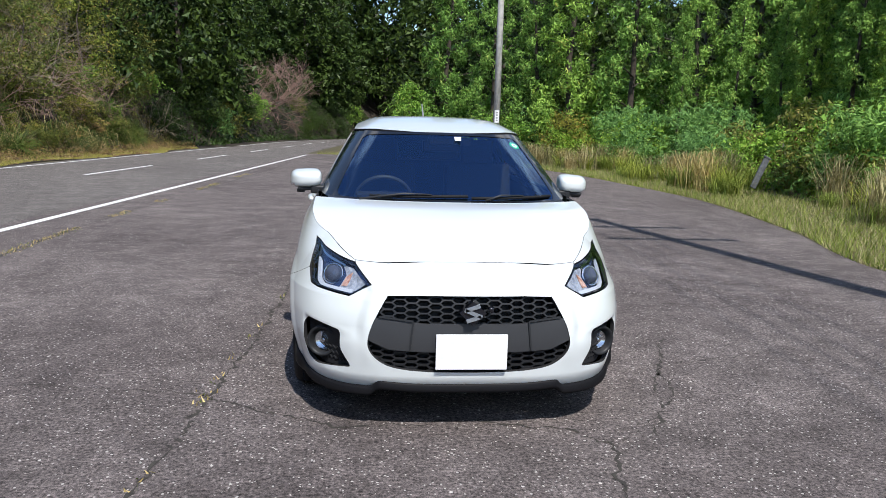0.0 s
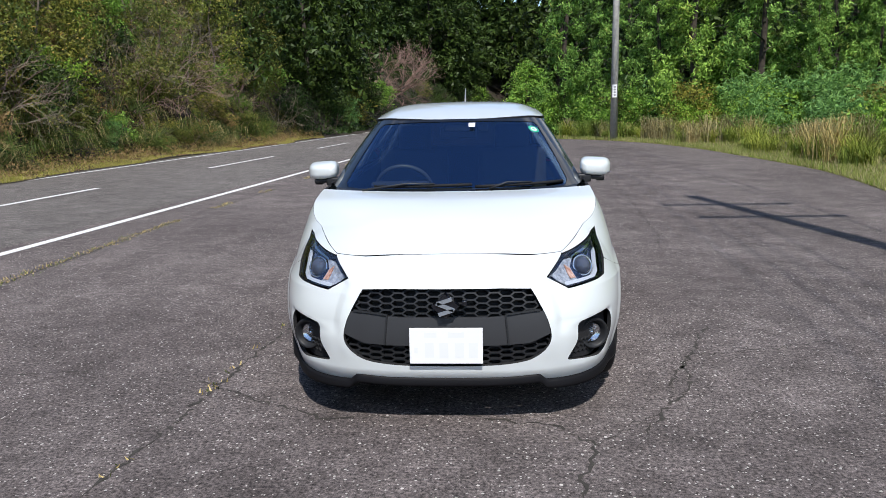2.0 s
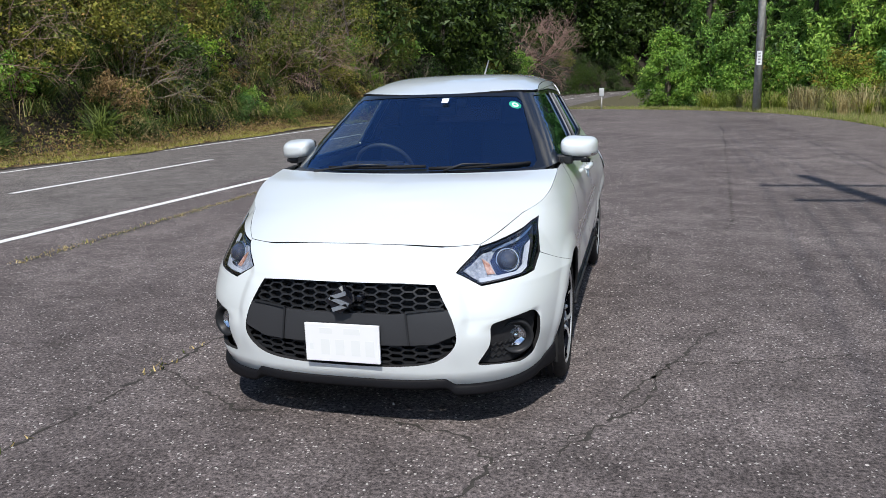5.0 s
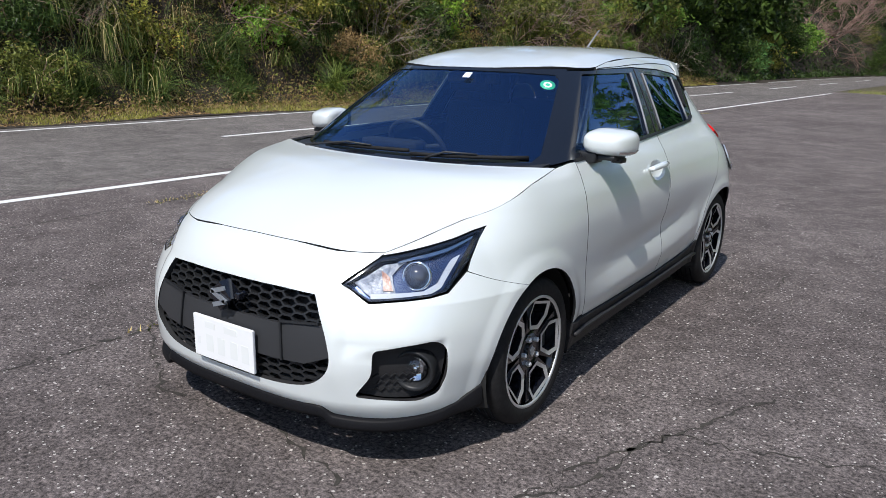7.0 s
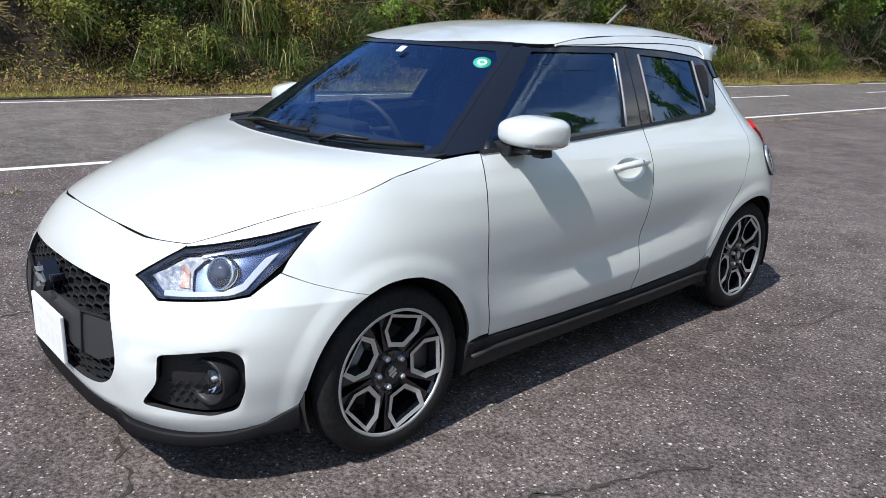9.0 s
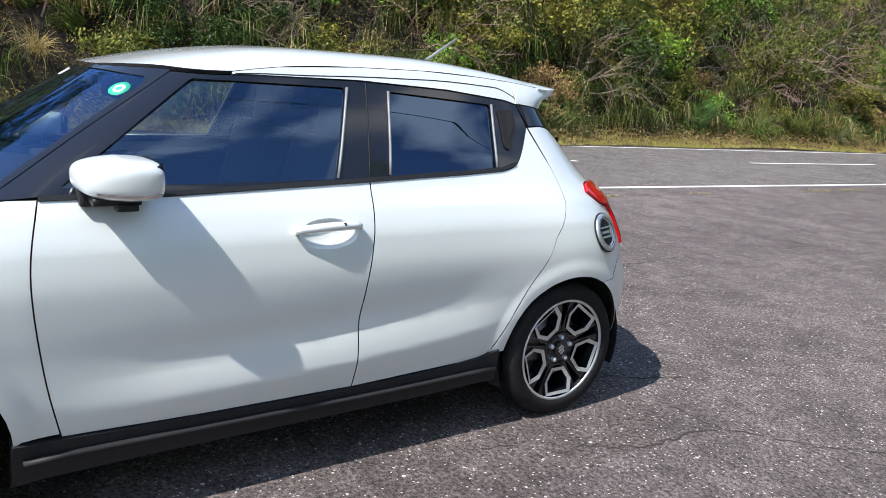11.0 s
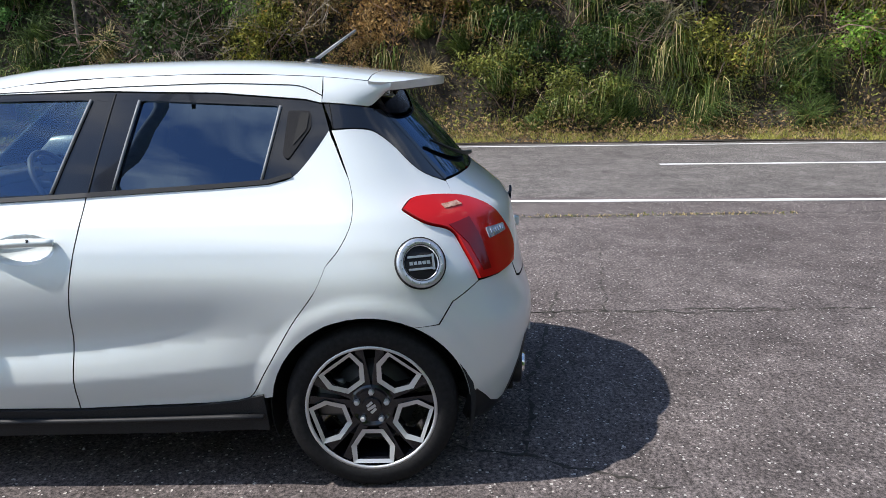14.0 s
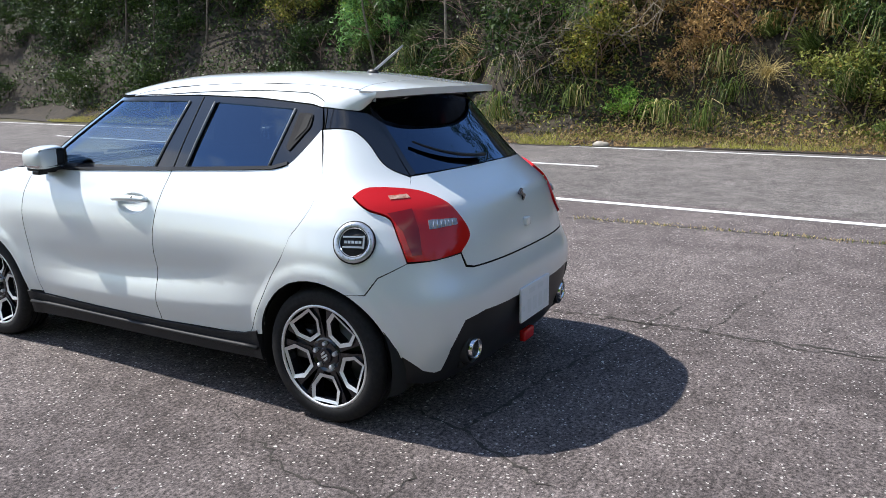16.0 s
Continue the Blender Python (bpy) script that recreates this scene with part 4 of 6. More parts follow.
pane_line = [(-QF, 0.985), (-0.8, 0.982), (-0.45, 0.99), (-0.385, 1.03), (-0.40, 1.30), (-0.42, 1.362), (-0.47, 1.374), (-0.8, 1.381), (-QF, 1.382)]
windscreen = skin("windscreen", wind, pane_line, glass, car, both=True, lift=-0.004, thick=0.003)
skin("windscreen_band", wind, [(-QF, 0.975), (-0.8, 0.972), (-0.42, 0.98), (-0.365, 1.02), (-0.385, 1.30), (-0.395, 1.388), (-0.47, 1.389), (-0.8, 1.388), (-QF, 1.388),
                               (-QF, 1.375), (-0.8, 1.372), (-0.48, 1.362), (-0.435, 1.34), (-0.41, 1.04), (-0.46, 1.012), (-0.8, 1.006), (-QF, 1.008)], gloss_black, car, both=True, lift=-0.001)
sp, out = on_skin(screen, -0.737, 1.32, -0.0028)
part("round_sticker", disc_of(bmesh.new(), [(0.036, -0.002), (0.036, 0.0), (0, 0.0)], frame_at(sp, out), 28), sticker_green, windscreen)
part("sticker_figure", disc_of(bmesh.new(), [(0.021, 0.0), (0.021, 0.0008), (0.011, 0.0008), (0.011, 0.0)], frame_at(sp, out), 20), white_plastic, windscreen)
bm = bmesh.new()
box(bm, (0.040, 0.002, 0.040), (0.092, -0.612, 1.352), 0.0, Matrix.Rotation(radians(-56), 4, "X"))
part("square_sticker", bm, white_plastic, windscreen, smooth=False)
bm = bmesh.new()
box(bm, (0.17, 0.05, 0.05), (0.0, -0.50, 1.335), 0.012)
box(bm, (0.23, 0.035, 0.07), (0.0, -0.44, 1.30), 0.012)
box(bm, (0.06, 0.04, 0.05), (0.16, -0.49, 1.335), 0.008)
part("inner_mirror", bm, black_trim, windscreen)

def on_screen(x, z, lift):
    c = QF * (math.asin(min(1.0, (abs(x) / 0.74)) ** 1.15) * 2 / math.pi - 1)
    p, n = on_skin(wind, c, z, lift)
    return Vector((x, p.y, p.z))


for x0, x1, foot in ((-0.46, 0.10, -0.52), (0.12, 0.62, 0.20)):
    blade = [on_screen(x0 + (x1 - x0) * k / 8, 1.012 + 0.010 * k / 8, 0.010) for k in range(9)]
    wiper = part("wiper", sweep(blade, lambda s: 0.008, 6, 1.2), rubber, car)
    arm = [Vector((foot, -1.10, 1.008)), blade[2].lerp(blade[4], 0.4) + Vector((0, -0.012, 0.018)), blade[5] + Vector((0, -0.006, 0.012))]
    part("wiper_arm", sweep(arm, lambda s: 0.011 - 0.005 * s, 6, 0.6), satin_grey, wiper)

# handles, mirrors, filler cap
def mirror_spot(a, b, lift=0.0):
    """A spot on the mirror's housing: a runs round it, b from its foot to its top."""
    power = lambda w, k: math.copysign(abs(w) ** k, w)
    x = power(math.cos(b), 0.45) * power(math.cos(a), 0.65)
    y = power(math.cos(b), 0.45) * power(math.sin(a), 0.65)
    z = power(math.sin(b), 0.65)
    z *= 1.0 - (0.30 * max(0.0, -y) if z > 0 else 0.12 * max(0.0, -y))
    if y > 0.75:
        y = 0.75 + 0.3 * (y - 0.75)
    return (0.850 + (0.096 + lift) * x - 0.018 * max(0.0, -y), -0.585 + (0.115 + lift) * y + 0.02 * x, 1.086 + (0.057 + lift) * z - 0.006 * x)


for s in (1, -1):
    skin("handle_cup", dish, cup_line, paint, car, side=s, thick=0.0, step=0.012)
    line = [on_skin(shell, q, 0.898 + 0.030 * (q + 0.05), 0.014 + 0.020 * math.sin(math.pi * (q + 0.056) / 0.25))[0] for q in np.linspace(-0.052, 0.190, 12)]
    part("door_handle", mirrored(sweep(line, lambda t: 0.0155 + 0.004 * math.sin(math.pi * t), 10, 0.8), s), paint, car)
    p, n = on_skin(shell, 0.118, 0.905, 0.046)
    part("handle_button", mirrored(disc_of(bmesh.new(), [(0.006, -0.004), (0.006, 0.002), (0, 0.002)], frame_at(p, n), 12), s), black_trim, car)

    rows = [[mirror_spot(a, b) for a in np.linspace(-math.pi, math.pi, 37)[:-1]] for b in np.linspace(-math.pi / 2, math.pi / 2, 21)]
    mirror = part("door_mirror", mirrored(grid_mesh(rows, closed=True), s), paint, car, "white door mirror with clear side indicator")
    bm = bmesh.new()
    box(bm, (0.13, 0.13, 0.022), (0.830, -0.600, 1.024), 0.009)
    box(bm, (0.10, 0.09, 0.050), (0.765, -0.640, 1.022), 0.012)
    box(bm, (0.05, 0.06, 0.022), (0.880, -0.575, 1.008), 0.008)
    part("mirror_foot", mirrored(bm, s), black_trim, mirror)
    bm = bmesh.new()
    box(bm, (0.150, 0.010, 0.088), (0.852, -0.500, 1.086), 0.02)
    part("mirror_back", mirrored(bm, s), black_trim, mirror)
    rows = [[mirror_spot(a, b, 0.0025) for a in np.linspace(-0.75, 0.62, 12)] for b in np.linspace(-0.62, -0.36, 4)]
    part("side_indicator", mirrored(grid_mesh(rows), s), chrome, mirror, "clear side indicator strip")

cap_silver = speckled("satin_silver", (0.50, 0.53, 0.57), (0.66, 0.69, 0.73), 30, 0.3)
cap_silver.node_tree.nodes["Principled BSDF"].inputs["Metallic"].default_value = 0.8
cap_p, cap_n = on_skin(shell, 1.306, 0.822, 0.0)
cap_m = frame_at(cap_p, cap_n)
filler = part("filler_cap", disc_of(bmesh.new(), [(0.084, -0.004), (0.084, 0.006), (0.079, 0.012), (0.062, 0.012), (0.057, 0.006)], cap_m, 48), cap_silver, car, "silver-ringed round filler cap")
part("cap_gap", disc_of(bmesh.new(), [(0.089, -0.004), (0.089, 0.0025), (0.083, 0.0025)], cap_m, 48), gap_black, filler)
part("cap_groove", disc_of(bmesh.new(), [(0.0625, 0.0110), (0.0625, 0.0128), (0.0600, 0.0128), (0.0600, 0.0110)], cap_m, 48), gap_black, filler)
for k in range(16):
    a = 2 * math.pi * (k + 0.5) / 16
    part("cap_stud", disc_of(bmesh.new(), [(0.0026, 0.010), (0.0026, 0.0135), (0, 0.014)], cap_m @ Matrix.Translation((0.0705 * math.cos(a), 0.0705 * math.sin(a), 0)), 8), chrome, filler)
part("cap_face", disc_of(bmesh.new(), [(0.058, 0.003), (0.057, 0.0055), (0, 0.006)], cap_m, 32), carbon, filler)
bm = bmesh.new()
for x0, y0, x1, y1 in ((-0.045, 0.021, 0.040, 0.021), (-0.045, -0.021, 0.040, -0.021), (0.042, 0.027, 0.042, -0.027)):
    bar(bm, cap_m @ Vector((x0, y0, 0.012)), cap_m @ Vector((x1, y1, 0.012)), cap_n, 0.007, 0.006)
part("cap_grip", bm, cap_silver, filler, smooth=False)
bm = bmesh.new()
for k in range(5):
    bar(bm, cap_m @ Vector((-0.040 + 0.015 * k, 0, 0.0085)), cap_m @ Vector((-0.029 + 0.015 * k, 0, 0.0085)), cap_n, 0.011, 0.003)
part("cap_mark", bm, cap_silver, filler, smooth=False)

# wheels, arches, floor
def hex_ring(bm, m, mid, wide, deep):
    """A six-sided loop of the wheel face, its outer edge on the rim."""
    shape = [(0.219, -0.33), (0.219, 0.33), (0.165, 0.49), (0.094, 0.40), (0.094, -0.40), (0.165, -0.49)]
    loop = [Vector((r * math.cos(mid + a), r * math.sin(mid + a), 0)) for r, a in shape]
    c = sum(loop, Vector()) / 6
    inner = [p + (c - p).normalized() * wide for p in loop]
    top_o = [bm.verts.new(m @ (p + Vector((0, 0, -0.15 * (0.22 - p.length))))) for p in loop]
    top_i = [bm.verts.new(m @ (p + Vector((0, 0, -0.004 - 0.15 * (0.22 - p.length))))) for p in inner]
    for k in range(6):
        j = (k + 1) % 6
        bm.faces.new((top_o[k], top_o[j], top_i[j], top_i[k]))
    return loop, inner


def wheel(x_sign, axle, turn_deg):
    s = x_sign
    m = Matrix.Translation((s * 0.755, axle, WHEEL_R)) @ Matrix(((0, 0, s, 0), (s, 0, 0, 0), (0, 1, 0, 0), (0, 0, 0, 1)))
    rot = radians(turn_deg)
    tyre_profile = [(0.222, 0.078), (0.232, 0.094), (0.252, 0.099), (0.275, 0.097), (0.290, 0.089), (0.300, 0.074), (0.304, 0.055), (0.304, -0.055), (0.300, -0.074), (0.275, -0.097), (0.232, -0.094)]
    w = part("wheel", disc_of(bmesh.new(), tyre_profile, m, 72), rubber, car, "black tyre on a black and machined alloy rim")
    bm = bmesh.new()
    for off in (-0.045, -0.015, 0.015, 0.045):
        disc_of(bm, [(0.3048, off - 0.0035), (0.3052, off), (0.3048, off + 0.0035)], m, 72)
    part("tread_groove", bm, gloss_black, w)
    part("rim_barrel", disc_of(bmesh.new(), [(0.232, 0.090), (0.226, 0.084), (0.214, 0.060), (0.205, -0.08)], m, 60), gloss_black, w)
    part("rim_edge", disc_of(bmesh.new(), [(0.232, 0.088), (0.231, 0.094), (0.221, 0.094), (0.219, 0.088)], m, 60), machined, w, "machined rim edge")
    bm = bmesh.new()
    face = Matrix.Translation(m @ Vector((0, 0, 0.092)) - m.translation) @ m
    for k in range(5):
        bm2 = bmesh.new()
        a = rot + k * 2 * math.pi / 5
        hex_ring(bm2, face, a, 0.019, 0.02)
        bmesh.ops.recalc_face_normals(bm2, faces=bm2.faces)
        part("spoke_loop", bm2, machined, w, smooth=False)
        # dark body of the loop and the forked spoke beside it
        loop, inner = hex_ring(bmesh.new(), face, a, 0.019, 0.02)
        rows = []
        for dz, ring in ((-0.0035, loop), (-0.060, loop), (-0.060, inner), (-0.0045, inner)):
            rows.append([bm.verts.new(face @ (p + Vector((0, 0, dz - 0.15 * (0.22 - p.length))))) for p in ring])
        for ra, rb in ((rows[0], rows[1]), (rows[1], rows[2]), (rows[2], rows[3])):
            for i in range(6):
                bm.faces.new((ra[i], ra[(i + 1) % 6], rb[(i + 1) % 6], rb[i]))
        b = a + math.pi / 5
        for d in (-1, 1):
            p = face @ Vector((0.05 * math.cos(b + d * 0.25), 0.05 * math.sin(b + d * 0.25), -0.028))
            q = face @ Vector((0.218 * math.cos(b + d * 0.17), 0.218 * math.sin(b + d * 0.17), -0.012))
            bar(bm, p, q, face.to_3x3() @ Vector((0, 0, 1)), 0.030, 0.035)
    disc_of(bm, [(0.088, -0.040), (0.080, -0.024), (0.072, -0.020), (0.060, -0.026), (0.036, -0.024), (0.033, -0.012), (0, -0.011)], face, 40)
    bmesh.ops.recalc_face_normals(bm, faces=bm.faces)
    part("rim_spokes", bm, gloss_black, w, "gloss black forked spokes", smooth=False)
    for k in range(5):
        a = rot + math.pi / 5 + k * 2 * math.pi / 5
        nut = disc_of(bmesh.new(), [(0.0105, -0.03), (0.0105, -0.006), (0.007, -0.002), (0, -0.002)], face @ Matrix.Translation((0.055 * math.cos(a), 0.055 * math.sin(a), -0.004)), 6)
        part("wheel_nut", nut, machined, w, smooth=False)
    bm = bmesh.new()
    up = face.to_3x3() @ Vector((0, 0, 1))
    for (x0, y0), (x1, y1) in (((-0.016, 0.004), (0.002, 0.020)), ((-0.014, -0.009), (0.014, 0.009)), ((-0.002, -0.020), (0.016, -0.004))):
        bar(bm, face @ Vector((x0, y0, -0.008)), face @ Vector((x1, y1, -0.008)), up, 0.009, 0.004)
    part("cap_emblem", bm, machined, w, smooth=False)
    part("brake_disc", disc_of(bmesh.new(), [(0.150, -0.01), (0.150, 0.012), (0.080, 0.012), (0.075, 0.03), (0, 0.03)], m, 40), machined_dark, w)
    bm = bmesh.new()
    box(bm, (0.07, 0.10, 0.14), (0, 0, 0), 0.012)
    bmesh.ops.transform(bm, matrix=Matrix.Translation((s * 0.76, axle + (0.145 if axle < 0 else -0.145), WHEEL_R + 0.02)), verts=bm.verts)
    part("brake_caliper", bm, machined_dark, w)
    bm = bmesh.new()
    rows = []
    for a in np.linspace(-0.35, math.pi + 0.35, 28):
        rows.append([(s * x, axle + r * math.cos(a), 0.305 + r * math.sin(a)) for x, r in ((0.835, ARCH_R + 0.004), (0.80, ARCH_R + 0.02), (0.50, ARCH_R + 0.02), (0.46, 0.1))])
    part("arch_liner", grid_mesh(rows), liner, car)


machined_dark = material("dull_steel", (0.18, 0.18, 0.18), 0.45, 0.9)
liner = material("felt_liner", (0.010, 0.010, 0.010), 0.9)
for s in (1, -1):
    wheel(s, -AXLE, 76)
    wheel(s, AXLE, -90)
bm = bmesh.new()
box(bm, (1.44, 1.60, 0.10), (0, 0.0, 0.25), 0.02)
box(bm, (0.9, 0.7, 0.2), (0, -1.40, 0.32), 0.03)
box(bm, (0.96, 0.34, 0.04), (0, -1.72, 0.225), 0.01)
box(bm, (0.95, 0.55, 0.2), (0, 1.35, 0.34), 0.03)
box(bm, (1.10, 0.22, 0.04), (0, 1.63, 0.26), 0.01)
part("floor_pan", bm, liner, car)
inner_line = ([(QM, 0.30), (-2.0, 0.25), (-1.6, 0.25)] + arch(-AXLE, 5, 175, r=ARCH_R + 0.02) + [(-0.85, 0.2), (0.83, 0.2)] + arch(AXLE, 5, 175, r=ARCH_R + 0.02)
              + [(1.5, 0.27), (QT, 0.25), (QT, 1.0), (1.6, 1.0), (1.2, 1.02), (0.9, 1.05), (0.0, 1.01), (-0.9, 0.96), (-1.2, 0.93), (-1.46, 0.83), (-1.6, 0.6), (-1.96, 0.6), (-2.04, 0.28), (-2.14, 0.275), (QM, 0.275)])
skin("inner_body", shell, inner_line[3:-4] + [(-1.46, 0.62)], liner, car, both=True, lift=-0.035, step=0.06, thick=0.0)

# cabin
cabin = part("dashboard", grid_mesh([[(x, y, z) for x in np.linspace(-0.68, 0.68, 9)] for y, z in ((-1.08, 0.965), (-0.85, 0.985), (-0.62, 0.965), (-0.52, 0.88), (-0.50, 0.60))]), cabin_dark, car)
bm = bmesh.new()
box(bm, (0.36, 0.10, 0.05), (-0.36, -0.62, 0.985), 0.02)
part("instrument_hood", bm, cabin_dark, car)
wheel_m = frame_at((-0.36, -0.40, 0.94), (0, 0.86, 0.5))
ring = [[wheel_m @ Vector(((0.18 + 0.014 * math.cos(b)) * math.cos(a), (0.18 + 0.014 * math.cos(b)) * math.sin(a), 0.014 * math.sin(b))) for b in np.linspace(0, 2 * math.pi, 9)[:-1]] for a in np.linspace(0, 2 * math.pi, 37)]
bm = grid_mesh(ring, closed=True)
disc_of(bm, [(0.07, 0.0), (0.06, 0.02), (0, 0.025)], wheel_m, 16)
for a in (0.2, math.pi - 0.2, -math.pi / 2):
    bar(bm, wheel_m.translation.copy(), wheel_m @ Vector((0.18 * math.cos(a), 0.18 * math.sin(a), 0)), wheel_m.to_3x3() @ Vector((0, 0, 1)), 0.035, 0.012)
part("steering_wheel", bm, material("wheel_leather", (0.05, 0.05, 0.055), 0.5), car)
for x in (-0.36, 0.36):
    bm = bmesh.new()
    box(bm, (0.50, 0.52, 0.18), (x, -0.10, 0.52), 0.05)
    box(bm, (0.50, 0.16, 0.62), (x, 0.24, 0.86), 0.06, Matrix.Rotation(radians(-14), 4, "X"))
    box(bm, (0.25, 0.10, 0.20), (x, 0.34, 1.24), 0.04, Matrix.Rotation(radians(-10), 4, "X"))
    part("front_seat", bm, cabin_dark, car)
bm = bmesh.new()
box(bm, (1.26, 0.5, 0.2), (0, 0.75, 0.55), 0.05)
box(bm, (1.26, 0.16, 0.55), (0, 1.06, 0.88), 0.05, Matrix.Rotation(radians(-18), 4, "X"))
part("rear_seat", bm, cabin_dark, car)
skin("headliner", lambda x, y: (x, y, roof_height(x, y) - 0.03), [(0, -0.45), (0.4, -0.38), (0.49, -0.2), (0.52, 0.4), (0.50, 1.2), (0, 1.25)], material("grey_headliner", (0.16, 0.16, 0.155), 0.9), car, step=0.08, both=True)


# ---- ground ----
def road_x(y):
    """The road's line: straight past the car, then bending to the right."""
    return 0.06 * y + (0.004 * (y - 60) ** 2 if y > 60 else 0.0)


NEAR, MIDDLE, FAR = -5.26, -8.56, -11.60


def strip(name, x0, x1, ys, z, mat, parent=None, label="", kind=""):
    rows = [[(x + road_x(y), y, z) for x in np.linspace(x0, x1, 3)] for y in ys]
    ob = part(name, grid_mesh(rows), mat, parent, label)
    if kind:
        ob["kind"] = kind
    return ob


ground = part("ground", grid_mesh([[(x, y, -0.02) for x in (-400, -60, -20, 20, 60, 400)] for y in (-400, -60, -20, 20, 60, 400)]), earth)
tagged(ground, "earth ground under grass and forest", "ground", kind="structure")
lot_edge = smooth_curve([(-40, 12), (-6, 5.5), (2.3, 5.3), (5.7, 6.25), (12.7, 7.35), (18.6, 7.25), (24, 6.7), (28.5, 5.2), (32, 2.6), (34.5, -0.4), (36, -2.9)])
lot = part("pavement", grid_mesh([[(a * (NEAR - 0.3 + road_x(y)) + (1 - a) * lot_edge(y), y, 0.0) for a in (1, 0.5, 0)] for y in np.linspace(-40, 36, 60)]), asphalt)
tagged(lot, "worn grey asphalt of a roadside parking area", "pavement", kind="structure")
road = strip("road", FAR - 0.5, NEAR - 0.3, np.linspace(-70, 110, 70), -0.004, road_asphalt, kind="structure")
tagged(road, "smooth dark grey two-lane asphalt road", "road")
strip("edge_line", NEAR - 0.07, NEAR + 0.07, np.linspace(-70, 34, 50), 0.006, line_white, road)
strip("edge_line", FAR - 0.06, FAR + 0.06, np.linspace(-70, 100, 60), 0.003, line_white, road)
for k in range(-6, 9):
    y = 4.65 + 10.6 * k
    strip("lane_dash", MIDDLE - 0.07, MIDDLE + 0.07, np.linspace(y, y + 5.2, 6), 0.003, line_white, road)



# ---- plants ----
def leaf_material(name, dark, light, rough=0.5, glow=0.25, old=None):
    """Leaves: each island has its own shade; light comes through."""
    m = material(name, dark, rough, Specular_IOR_Level=0.18)
    n, l, b = nodes_of(m)
    geo, info = n.new("ShaderNodeNewGeometry"), n.new("ShaderNodeObjectInfo")
    stops = [(0.0, dark), (0.75, light)] + ([(0.92, light), (1.0, old)] if old else [])
    tone = ramp_node(m, geo.outputs["Random Per Island"], stops)
    wide = ramp_node(m, info.outputs["Random"], [(0.0, (0.72, 0.78, 0.75)), (0.5, (1, 1, 1)), (1.0, (1.18, 1.08, 0.85))])
    mixed = mix_node(m, "MULTIPLY", 1.0, tone.outputs[0], wide.outputs[0])
    l.new(mixed, b.inputs["Base Color"])
    back, add = n.new("ShaderNodeBsdfTranslucent"), n.new("ShaderNodeMixShader")
    l.new(mixed, back.inputs[0])
    add.inputs[0].default_value = glow
    l.new(b.outputs[0], add.inputs[1])
    l.new(back.outputs[0], add.inputs[2])
    l.new(add.outputs[0], n["Material Output"].inputs[0])
    return m


shrub_leaf = leaf_material("shrub_leaves", (0.022, 0.032, 0.008), (0.26, 0.28, 0.062), old=(0.46, 0.30, 0.11))
bright_leaf = leaf_material("bright_leaves", (0.04, 0.11, 0.015), (0.29, 0.50, 0.08), old=(0.50, 0.54, 0.13))
# evergreen green, with the woods' deep shade put into the colour
dark_leaf = leaf_material("shade_dark_evergreen_leaves", (0.005, 0.014, 0.004), (0.060, 0.105, 0.024), 0.45, 0.15)
olive_leaf = leaf_material("olive_leaves", (0.018, 0.034, 0.008), (0.21, 0.27, 0.055), old=(0.40, 0.30, 0.11))
wood_leaf = leaf_material("woodland_leaves", (0.015, 0.032, 0.008), (0.13, 0.19, 0.04), 0.5, 0.2)
cedar_leaf = leaf_material("cedar_sprays", (0.05, 0.12, 0.018), (0.33, 0.55, 0.12), 0.6, 0.22, old=(0.38, 0.40, 0.10))
blue_leaf = leaf_material("pinnate_leaves", (0.05, 0.14, 0.04), (0.25, 0.46, 0.14), 0.5, 0.3)
dry_leaf = leaf_material("dry_leaves", (0.09, 0.055, 0.024), (0.40, 0.27, 0.125), 0.7, 0.2)
grass_blade = leaf_material("grass_blades", (0.07, 0.115, 0.018), (0.36, 0.43, 0.09), 0.5, 0.3, old=(0.55, 0.48, 0.24))
verge_blade = leaf_material("verge_blades", (0.13, 0.16, 0.025), (0.46, 0.46, 0.11), 0.6, 0.35, old=(0.60, 0.50, 0.26))
hanging_blade = leaf_material("hanging_grass_blades", (0.020, 0.042, 0.010), (0.14, 0.20, 0.05), 0.5, 0.3, old=(0.50, 0.42, 0.20))
dry_blade = leaf_material("straw_blades", (0.20, 0.16, 0.07), (0.60, 0.52, 0.28), 0.6, 0.25)
bark = speckled("bark", (0.06, 0.045, 0.035), (0.20, 0.165, 0.13), 9, 0.9, 0.6, 0.01)
pale_twig = speckled("pale_twigs", (0.13, 0.105, 0.08), (0.34, 0.29, 0.22), 12, 0.85)
brown_twig = speckled("brown_twigs", (0.16, 0.10, 0.085), (0.36, 0.24, 0.20), 12, 0.85)


